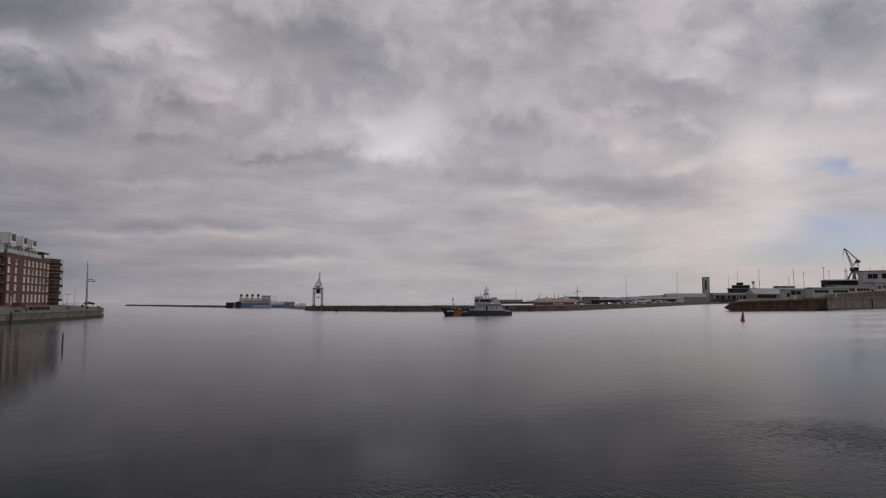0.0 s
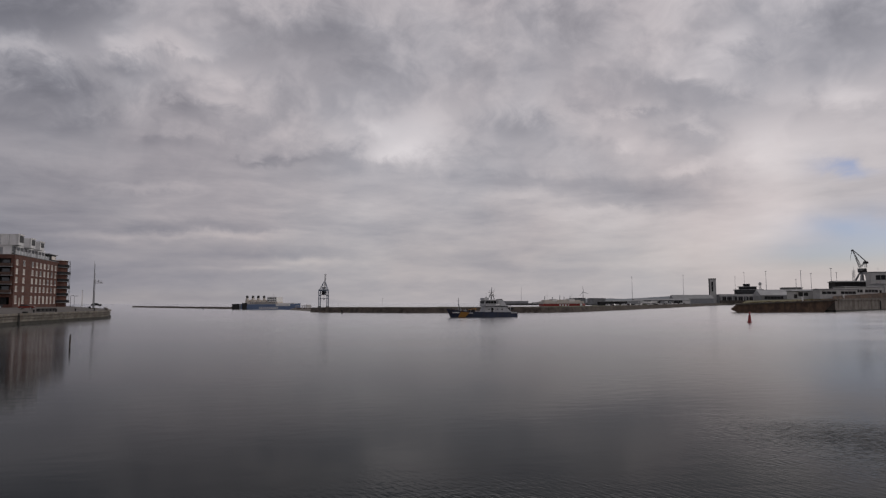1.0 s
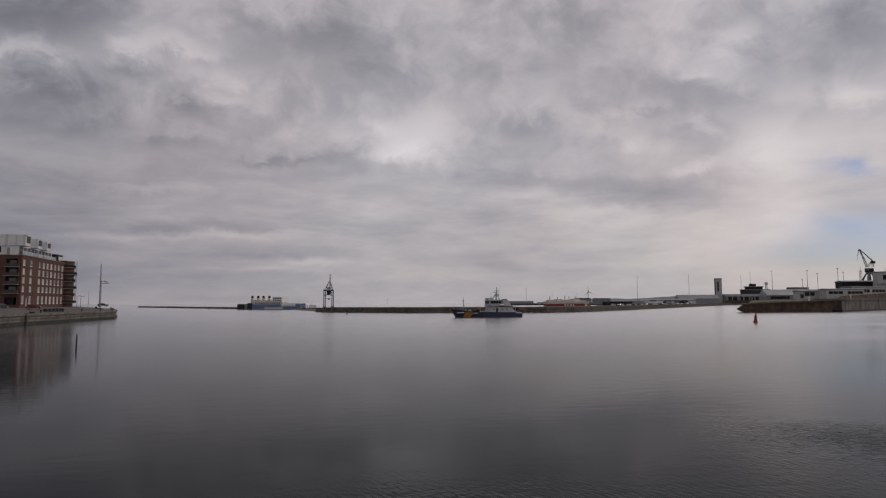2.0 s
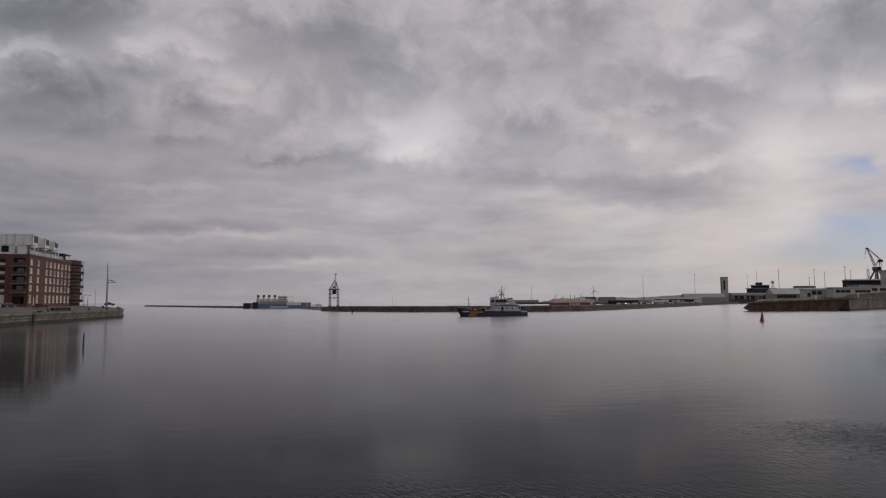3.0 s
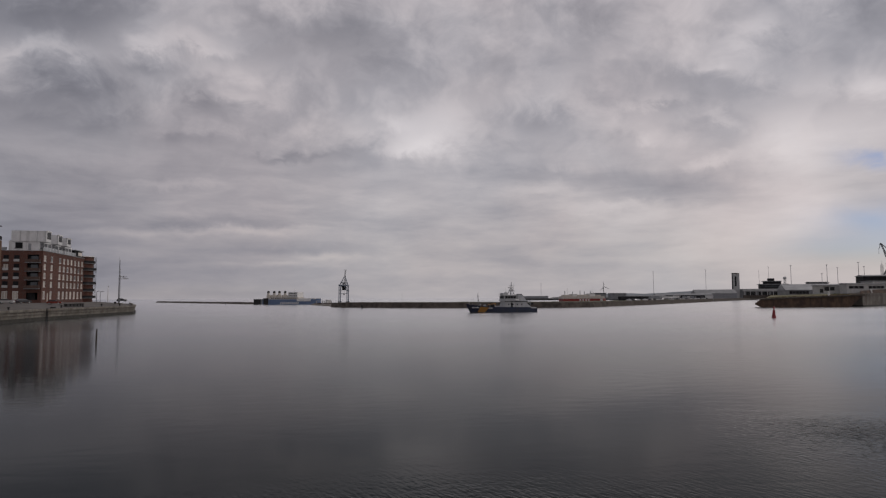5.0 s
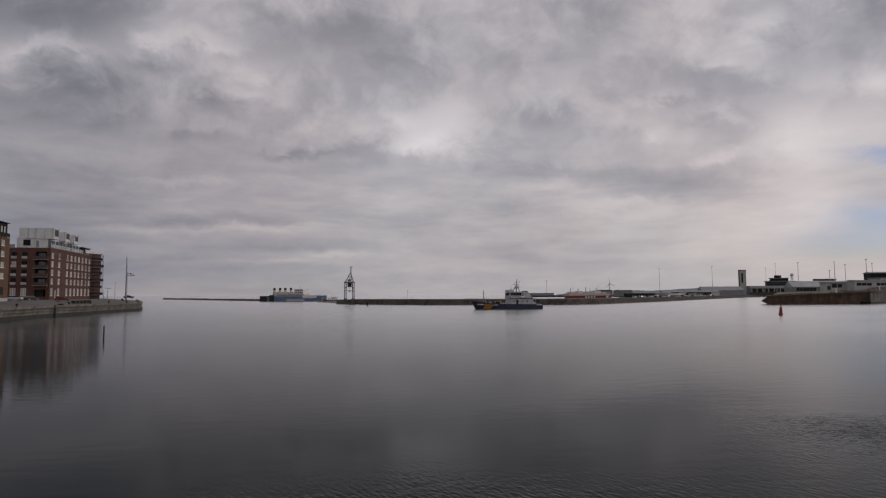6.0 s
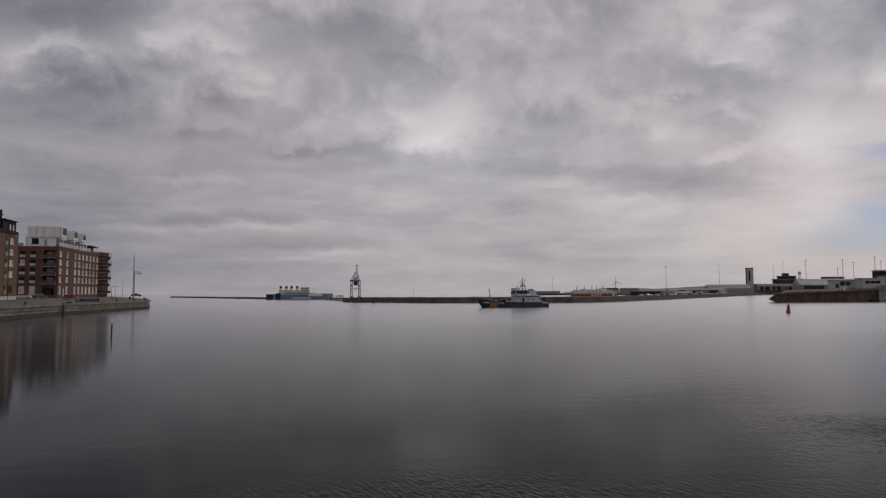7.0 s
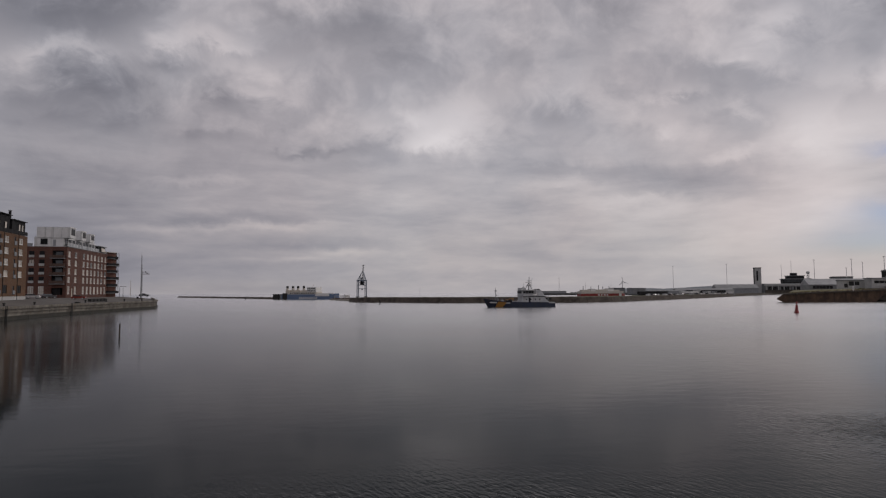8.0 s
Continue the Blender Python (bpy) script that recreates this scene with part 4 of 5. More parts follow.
def quay_lamp(x, y, h):
    q = thing("street_lamp", pose(x, y, ground_z(x, y)), "slim dark street lamp on the quay head", "street lamp", "quay lamps")
    built("pole", lambda bm: rod(bm, (0, 0, -0.05), (0, 0, h), 0.11, 0.06), M["dark_metal"], q)
    built("arm", lambda bm: rod(bm, (0, 0, h - 0.05), (0.9, 0, h + 0.1), 0.05), M["dark_metal"], q)
    boxed("lamp_head", (0.5, 1.4, -0.16, 0.16, h + 0.02, h + 0.2), M["dark_metal"], q)


quay_lamp(-152.3, 272.0, 4.4)
quay_lamp(-146.0, 258.0, 4.4)
fl = thing("flagpole", pose(-158.8, 290.0, ground_z(-158.8, 290)), "short white flagpole on the quay head", "flagpole")
built("pole", lambda bm: rod(bm, (0, 0, -0.05), (0, 0, 7.0), 0.22, 0.13), M["white_paint"], fl)
built("finial", lambda bm: turned(bm, [(0.1, 7.0), (0.2, 7.1), (0.2, 7.3), (0.05, 7.4)], 8), M["white_paint"], fl)

pile = thing("mooring_pile", pose(-48.2, 85.5, 0, 1.0, 1.5, 0), "dark weathered timber mooring pile standing in the water", "pile")
built("shaft", lambda bm: turned(bm, [(0.1, -2.5), (0.11, 0.0), (0.1, 1.2), (0.085, 1.75), (0.05, 1.85)], 10), M["wood"], pile)

buoy = thing("channel_buoy", pose(88.6, 170.3, 0, 0, 3, 0) @ Matrix.Diagonal((0.78, 0.78, 1, 1)), "red conical channel buoy floating on the water", "buoy")
built("float", lambda bm: turned(bm, [(0.3, -0.5), (0.72, -0.2), (0.76, 0.25), (0.6, 0.5)], 18), M["buoy_red"], buoy)
built("body", lambda bm: turned(bm, [(0.6, 0.5), (0.5, 1.0), (0.42, 1.8), (0.4, 2.1)], 16), M["buoy_red"], buoy)
built("topmark", lambda bm: turned(bm, [(0.12, 2.1), (0.1, 2.4), (0.3, 2.45), (0.28, 2.95), (0.05, 3.05)], 12), M["buoy_red"], buoy)


def draw_tufts(bm):
    r = random.Random(23)
    for i in range(900):
        f, d = r.random(), r.random() ** 1.5
        x0, y0 = 163 + 52 * f + d * (60 - 20 * f), 321 + 7 * f + d * 95
        z0 = 4.4 + 1.95 * f + d * 0.5
        h, w = r.uniform(0.25, 0.75), r.uniform(0.3, 0.9)
        a = r.uniform(0, math.pi)
        dx, dy = w * math.cos(a), w * math.sin(a)
        v = [bm.verts.new(p) for p in ((x0 - dx, y0 - dy, z0 - 0.3), (x0 + dx, y0 + dy, z0 - 0.3), (x0 + dx * 0.5 + 0.1, y0 + dy * 0.5, z0 + h), (x0 - dx * 0.7, y0 - dy * 0.7 + 0.1, z0 + h * 0.8), (x0 + dy * 0.6, y0 - dx * 0.6, z0 - 0.3))]
        bm.faces.new((v[0], v[1], v[2], v[3])), bm.faces.new((v[1], v[4], v[2])), bm.faces.new((v[4], v[0], v[3])), bm.faces.new((v[4], v[3], v[2]))


bm = bmesh.new()
draw_tufts(bm)
tufts = new("dry_grass", mesh_of("dry_grass", bm, M["dry_grass"]))
tagged(tufts, "tufts of dry yellow-brown grass on the mole", "grass", "", "stuff")


# ---- vessels ----
def hull(bm, L, B, keel, sheer, flare=0.75, bow_rake=2.5, k=15):
    """A ship's hull, bow at x = 0, stern at x = L. sheer(f): the deck's height at the fraction f of the length."""
    rings = []
    for i in range(k):
        f = i / (k - 1)
        full = min(1.0, (f / 0.34) ** 0.6) if f < 0.34 else 1.0 - 0.12 * max(0, (f - 0.8) / 0.2) ** 2
        b = max(0.06, B / 2 * full)
        wl = max(0.04, b * (flare + (1 - flare) * min(1, f / 0.5)))
        z = sheer(f)
        x = f * L
        rake = bow_rake * max(0, 1 - f / 0.25)
        rings.append([(x + rake, -wl, keel), (x + rake, wl, keel), (x + rake * 0.6, wl * 1.02, 0.3), (x, b, z), (x, -b, z), (x + rake * 0.6, -wl * 1.02, 0.3)])
    loft(bm, rings)


def patrol_boat():
    m = heading(7.0, 239.5, 0, 34.6, 247.0)
    p = thing("patrol_ship", m, "navy and white patrol ship with an ochre bow stripe", "ship")
    L, B = 28.3, 6.4
    sheer = lambda f: 3.35 - 1.9 * min(1.0, f / 0.30) ** 1.0 * 0.62 - 0.35 * max(0.0, f - 0.3)
    built("hull", lambda bm: hull(bm, L, B, -0.9, sheer), M["navy"], p, "navy blue hull")

    def stripe(bm, side):
        pts = [bm.verts.new((x, side * (y + 0.06), z)) for x, z, y in ((5.0, 2.3, 2.95), (8.3, 1.95, 3.2), (6.6, 0.0, 2.72), (3.9, 0.0, 2.35))]
        back = [bm.verts.new((v.co.x, v.co.y - side * 0.3, v.co.z)) for v in pts]
        bm.faces.new(pts), bm.faces.new(back[::-1])
        for i in range(4):
            bm.faces.new((pts[i], pts[(i + 1) % 4], back[(i + 1) % 4], back[i]))
    for side in (-1, 1):
        built("bow_stripe", lambda bm: stripe(bm, side), M["gold"], p, "ochre diagonal bow stripe")
    for i in range(6):
        for side in (-1, 1):
            boxed("hull_mark", (1.9 + 0.42 * i, 2.2 + 0.42 * i, side * (1.9 + 0.17 * i) - 0.1, side * (1.9 + 0.17 * i) + 0.1, 1.75, 2.15), M["white_paint"], p)
    deck = boxed("bulwark", (8.0, L - 0.4, -3.1, 3.1, 1.5, 1.95), M["ship_grey"], p, "pale grey bulwark and deck edge")
    boxed("waterline_band", (2.6, L - 0.1, -2.95, 2.95, -0.3, 0.16), M["black"], p)
    house = built("deckhouse", lambda bm: loft(bm, [[(x, -2.7, 1.9), (x, 2.7, 1.9), (x + d, 2.5, zt), (x + d, -2.5, zt)] for x, d, zt in ((14.6, 0.5, 4.2), (15.5, 0.0, 4.4), (23.5, 0.0, 4.4), (26.0, -1.0, 2.7))]), M["ship_grey"], p, "pale grey deckhouse")
    for x in (16.5, 18.3, 20.1, 21.9):
        for side in (-1, 1):
            built("porthole", lambda bm: rod(bm, (x, side * 2.45, 3.1), (x, side * 2.72, 3.1), 0.26, k=12), M["pane"], house)
    bridge = built("wheelhouse", lambda bm: loft(bm, [[(14.4, -2.5, 4.3), (19.8, -2.5, 4.3), (19.8, -2.3, 6.6), (14.9, -2.3, 6.6)], [(14.4, 2.5, 4.3), (19.8, 2.5, 4.3), (19.8, 2.3, 6.6), (14.9, 2.3, 6.6)]]), M["ship_grey"], p, "pale grey wheelhouse")
    boxed("wheelhouse_roof", (14.2, 20.2, -2.7, 2.7, 6.6, 6.8), M["white_paint"], bridge)
    for i in range(4):
        for side in (-1, 1):
            boxed("bridge_window", (15.2 + 1.12 * i, 16.15 + 1.12 * i, side * 2.42 - 0.08, side * 2.42 + 0.08, 5.35, 6.3), M["dark_pane"], bridge)
    for i in range(4):
        boxed("bridge_window", (14.5, 14.75, -2.1 + 1.1 * i, -1.2 + 1.1 * i, 5.35, 6.25), M["dark_pane"], bridge)
    funnel = built("funnel", lambda bm: loft(bm, [[(20.6, -1.7, 4.3), (24.4, -1.7, 4.3), (24.4, 1.7, 4.3), (20.6, 1.7, 4.3)], [(20.9, -1.4, 6.9), (22.9, -1.4, 6.7), (22.9, 1.4, 6.7), (20.9, 1.4, 6.9)]]), M["ship_grey"], p, "pale funnel casing")
    boxed("funnel_cap", (21.1, 22.7, -1.0, 1.0, 6.6, 7.1), M["black"], funnel)
    for side in (-1, 1):
        boxed("bridge_wing", (14.9, 17.2, side * 2.95 - 0.45, side * 2.95 + 0.45, 4.25, 5.2), M["ship_grey"], p)
        boxed("side_door", (17.4, 18.1, side * 2.66 - 0.1, side * 2.66 + 0.1, 2.0, 3.7), M["dark_metal"], house)
        # solid dark strip drawn in for the shade below the upper deck edge
        boxed("deck_shadow_gap", (15.0, 24.5, side * 2.62 - 0.12, side * 2.62 + 0.12, 4.05, 4.28), M["dark_metal"], house)
        built("life_raft", lambda bm: rod(bm, (19.2, side * 2.9, 4.75), (20.6, side * 2.9, 4.75), 0.36, k=10), M["white_paint"], p)
        for k in range(6):
            built("rail_post", lambda bm: rod(bm, (20.4 + 1.0 * k, side * 2.6, 4.3 - 0.25 * k), (20.4 + 1.0 * k, side * 2.6, 5.3 - 0.25 * k), 0.05), M["mast_metal"], p)
        built("rail", lambda bm: (rod(bm, (20.4, side * 2.6, 5.3), (25.4, side * 2.6, 4.05), 0.05), rod(bm, (20.4, side * 2.6, 4.8), (25.4, side * 2.6, 3.55), 0.04)), M["mast_metal"], p)
    mast = built("mast", lambda bm: (rod(bm, (18.4, 0, 6.8), (18.7, 0, 11.7), 0.26, 0.12), rod(bm, (17.0, 0, 6.8), (18.5, 0, 9.6), 0.16, 0.1), rod(bm, (19.9, 0, 6.8), (18.6, 0, 9.6), 0.16, 0.1)), M["grey_metal"], p, "grey tripod mast")
    boxed("crosstree", (18.3, 18.6, -1.6, 1.6, 8.6, 8.75), M["grey_metal"], mast)
    boxed("mast_platform", (17.6, 19.8, -0.7, 0.7, 8.2, 8.4), M["grey_metal"], mast)
    boxed("lamp_cluster", (18.0, 19.3, -0.35, 0.35, 8.4, 9.1), M["white_paint"], mast)
    boxed("upper_crosstree", (17.7, 19.7, -0.12, 0.12, 10.2, 10.36), M["grey_metal"], mast)
    boxed("radar_scanner", (17.2, 19.6, -0.16, 0.16, 9.5, 9.8), M["white_paint"], mast)
    boxed("flying_bridge_screen", (14.6, 16.6, -2.0, 2.0, 6.8, 7.5), M["ship_grey"], p, "low grey screen round the flying bridge")
    built("radar_dome", lambda bm: turned(bm, [(0.4, 7.2), (0.5, 7.5), (0.4, 7.9), (0.1, 8.05)], 12, 16.6, 0.9), M["white_paint"], mast)
    built("whip_aerial", lambda bm: rod(bm, (19.6, 1.2, 6.8), (20.4, 1.2, 11.4), 0.05, 0.03), M["grey_metal"], mast)
    built("whip_aerial", lambda bm: rod(bm, (16.0, -1.2, 6.8), (15.8, -1.2, 9.6), 0.05, 0.03), M["grey_metal"], mast)
    fore = built("fore_mast", lambda bm: (rod(bm, (4.9, 0, 2.3), (4.9, 0, 7.6), 0.16, 0.08), rod(bm, (6.4, 0, 2.0), (4.95, 0, 5.2), 0.08)), M["grey_metal"], p, "grey fore mast")
    boxed("fore_light", (4.6, 5.2, -0.3, 0.3, 6.2, 6.5), M["grey_metal"], fore)
    built("foredeck_winch", lambda bm: (rod(bm, (7.6, -0.8, 2.5), (7.6, 0.8, 2.5), 0.4, k=12), box(bm, 7.1, 8.1, -0.9, 0.9, 1.7, 2.2)), M["grey_metal"], p)
    crane_b = built("deck_crane", lambda bm: (rod(bm, (12.2, 0.8, 1.8), (12.2, 0.8, 3.6), 0.28), rod(bm, (12.2, 0.8, 3.5), (9.2, 0.8, 2.9), 0.2, 0.12)), M["gold"], p, "ochre deck crane")
    boxed("deck_locker", (9.0, 11.0, -1.8, -0.4, 1.9, 2.9), M["dark_metal"], p, "dark deck locker")
    boxed("hatch_coaming", (10.2, 13.6, -0.2, 2.0, 1.9, 2.5), M["ship_grey"], p)
    built("capstan", lambda bm: turned(bm, [(0.35, 2.0), (0.28, 2.3), (0.28, 2.7), (0.4, 2.9)], 12, 5.9, 0.9), M["grey_metal"], p)
    boxed("work_boat", (23.9, 27.2, -1.6, -0.3, 2.9, 3.6), M["dark_metal"], p, "dark tender on the aft deck")
    built("stern_gantry", lambda bm: (rod(bm, (25.6, -1.8, 1.9), (25.9, -1.8, 4.6), 0.12), rod(bm, (25.6, 1.8, 1.9), (25.9, 1.8, 4.6), 0.12), rod(bm, (25.9, -1.8, 4.6), (25.9, 1.8, 4.6), 0.12)), M["grey_metal"], p)
    for side in (-1, 1):
        for i in range(7):
            x = 1.2 + 1.9 * i
            f = x / L
            y = side * (B / 2 * min(1.0, (f / 0.34) ** 0.6) - 0.1)
            built("stanchion", lambda bm: rod(bm, (x, y, sheer(f) - 0.05), (x, y, sheer(f) + 0.95), 0.04), M["mast_metal"], p)


patrol_boat()


def blue_ferry():
    m = heading(-172.4, 562.0, 0, -105.4, 548.0) @ Matrix.Diagonal((0.91, 1, 1, 1))
    s = thing("ferry", m, "blue and white ferry with cream funnels, moored at the breakwater", "ferry")
    L, B = 68.0, 13.0
    built("hull", lambda bm: prism(bm, [(10, -6.5), (56, -6.5), (64, -4), (68, 0), (64, 4), (56, 6.5), (10, 6.5)], -1, [4.6, 4.6, 5.0, 5.3, 5.0, 4.6, 4.6]), M["blue"], s, "blue hull")
    boxed("stern_block", (0.3, 7.2, -6.2, 6.2, -1.0, 4.9), M["black"], s, "black stern ramp housing")
    boxed("ramp_deck", (7.2, 11.0, -5.2, 5.2, -0.9, 4.4), M["grey_metal"], s)
    boxed("stern_notch", (11.0, 16.0, -6.7, 6.7, -0.8, 5.7), M["black"], s, "black loading frame")
    boxed("hull_band", (29.0, 48.0, -6.62, 6.62, 0.6, 2.2), M["white_paint"], s, "white band along the hull")
    for i in range(9):
        boxed("band_mark", (30.0 + 2.0 * i, 31.2 + 2.0 * i, -6.7, 6.7, 1.0, 1.9), M["blue"], s)
    boxed("upper_deck", (14.0, 47.0, -6.0, 6.0, 4.6, 6.7), M["cream"], s, "cream passenger deck")
    boxed("fore_side", (46.0, 60.0, -6.58, 6.58, 2.9, 4.7), M["white_paint"], s, "white fore ship side")
    boxed("fore_deck", (47.0, 64.0, -4.5, 4.5, 4.6, 5.6), M["white_paint"], s, "white fore deck")
    br = boxed("bridge", (37.0, 46.5, -6.2, 6.2, 6.7, 10.9), M["white_paint"], s, "white bridge block")
    for i in range(5):
        boxed("bridge_window", (37.6 + 1.75 * i, 38.8 + 1.75 * i, -6.26, 6.26, 9.2, 10.2), M["pane"], br)
        boxed("cabin_window", (37.6 + 1.75 * i, 38.8 + 1.75 * i, -6.26, 6.26, 7.2, 8.1), M["pane"], br)
    built("mast", lambda bm: (rod(bm, (40.5, 0, 10.9), (40.5, 0, 14.0), 0.3, 0.15), rod(bm, (40.5, -1.5, 12.6), (40.5, 1.5, 12.6), 0.12)), M["white_paint"], s)
    for x in (12.5, 18.6, 24.2, 30.3):
        fn = built("funnel", lambda bm: loft(bm, [[(x - 1.5, -1.2, 6.6), (x + 1.5, -1.2, 6.6), (x + 1.5, 1.2, 6.6), (x - 1.5, 1.2, 6.6)], [(x - 0.8, -0.8, 10.2), (x + 0.9, -0.8, 10.2), (x + 0.9, 0.8, 10.2), (x - 0.8, 0.8, 10.2)]]), M["cream"], s, "cream funnel")
        built("funnel_cap", lambda bm: turned(bm, [(0.9, 10.2), (1.2, 10.5), (1.2, 11.6), (0.7, 12.2)], 10, x, 0), M["black"], fn)
        boxed("vent_house", (x + 1.8, x + 4.0, -3.5, 3.5, 6.7, 8.6 + 0.4 * math.sin(x)), M["cream"], s)
    for i in range(14):
        boxed("deck_window", (19.0 + 1.9 * i, 20.2 + 1.9 * i, -6.06, 6.06, 5.2, 6.1), M["pane"], s)
    for i in range(5):
        built("rail_post", lambda bm: rod(bm, (50 + 3 * i, -4.3, 5.6), (50 + 3 * i, -4.3, 6.9), 0.1), M["white_paint"], s)


blue_ferry()


def red_ferry():
    m = heading(107.3, 590.0, 0, 155.4, 604.0)
    s = thing("ferry", m, "red and white ferry moored behind the far pier", "ferry")
    built("hull", lambda bm: prism(bm, [(0, -4.5), (42, -4.5), (47.5, 0), (42, 4.5), (0, 4.5)], -1, 4.0), M["red"], s, "red hull")
    boxed("deck_edge", (-0.2, 43.5, -4.7, 4.7, 4.0, 6.2), M["cream"], s, "white deck edge")
    for i, w in enumerate((1.6, 1.4, 1.6, 1.3)):
        boxed("hull_mark", (17.0 + 3.0 * i, 17.0 + 3.0 * i + w, -4.62, -4.5, 1.9, 3.4), M["white_paint"], s)
    boxed("white_prow", (39.0, 41.5, -4.62, -4.45, 0.4, 3.9), M["white_paint"], s)
    for x0, x1, z in ((2, 9, 7.6), (10, 15, 8.4), (16, 27, 7.8), (28, 34, 8.8), (35, 40, 7.4)):
        boxed("deckhouse", (x0, x1, -3.6, 3.6, 6.2, z), M["cream" if z < 8 else "white_paint"], s)
    for x in (4.0, 12.0, 20.0, 24.5, 31.0):
        built("vent_pipe", lambda bm: rod(bm, (x, 0, 7.4), (x, 0, 10.6 + (x % 3) * 0.6), 0.4, 0.3, 8), M["grey_metal"], s)
    for x in (6.5, 33.0):
        built("mast", lambda bm: rod(bm, (x, 0, 7.4), (x, 0, 14.5), 0.22, 0.1), M["white_paint"], s)


red_ferry()


# ---- cranes ----
def gantry_crane():
    g = thing("gantry_crane", heading(-77.0, 441, 2.7, -68.9, 440) @ Matrix.Diagonal((0.84, 1, 0.95, 1)), "blue-grey steel portal crane on the pier head", "crane")
    mat = material("blue_grey_steel", [(0.10, 0.13, 0.18), (0.16, 0.19, 0.24)], 0.5, 0.5, 0.2)
    pale = M["mast_metal"]
    W, Dp, H = 7.0, 3.6, 12.2
    for x in (0, W):
        for y in (0, Dp):
            leg = built("leg", lambda bm: loft(bm, [[(x - a, y - a, z), (x + a, y - a, z), (x + a, y + a, z), (x - a, y + a, z)] for a, z in ((0.30, 0.0), (0.26, H))]), mat, g)
            boxed("bogie", (x - 0.6, x + 0.6, y - 0.5, y + 0.5, -0.6, 0.5), M["dark_metal"], leg)
    for y in (0, Dp):
        built("cross_beam", lambda bm: box(bm, -0.4, W + 0.4, y - 0.35, y + 0.35, H - 0.1, H + 0.8), mat, g)
        built("brace", lambda bm: (rod(bm, (0.4, y, H - 4.0), (2.6, y, H), 0.18), rod(bm, (W - 0.4, y, H - 4.0), (W - 2.6, y, H), 0.18)), mat, g)
        boxed("tie_beam", (0.3, W - 0.3, y - 0.15, y + 0.15, 6.2, 6.5), mat, g)
    for x in (0, W):
        boxed("side_beam", (x - 0.4, x + 0.4, 0.3, Dp - 0.3, H - 0.2, H + 0.9), mat, g)
    hoist = boxed("hoist_house", (2.3, 5.2, 0.8, 2.8, H - 3.2, H - 0.2), M["dark_metal"], g, "dark hoist house under the beam")
    built("hook_block", lambda bm: (rod(bm, (3.8, 1.8, H - 6.2), (3.8, 1.8, H - 3.2), 0.08), box(bm, 3.4, 4.2, 1.5, 2.1, H - 6.8, H - 6.0)), M["dark_metal"], hoist)
    for sx in (0.4, W - 0.4):
        for y in (0.5, Dp - 0.5):
            built("apex_leg", lambda bm: rod(bm, (sx, y, H + 1.0), (4.4 + (sx - 3.5) * 0.1, 1.8, H + 7.5), 0.24, 0.16), mat, g)
    boxed("machine_house", (2.4, 5.0, 0.8, 2.8, H + 1.0, H + 2.6), M["grey_metal"], g)
    jib = built("jib", lambda bm: (rod(bm, (3.9, 1.5, H + 2.6), (4.6, 1.5, H + 12.0), 0.34, 0.2), rod(bm, (4.8, 2.1, H + 2.6), (5.0, 2.1, H + 12.0), 0.3, 0.2), rod(bm, (3.6, 1.8, H + 11.8), (6.0, 1.8, H + 12.0), 0.25)), pale, g, "upright raised jib")
    for i in range(6):
        z = H + 4 + 1.4 * i
        built("lacing", lambda bm: rod(bm, (4.0 + 0.1 * i, 1.5, z), (4.9, 2.1, z + 1.2), 0.1), pale, jib)


gantry_crane()


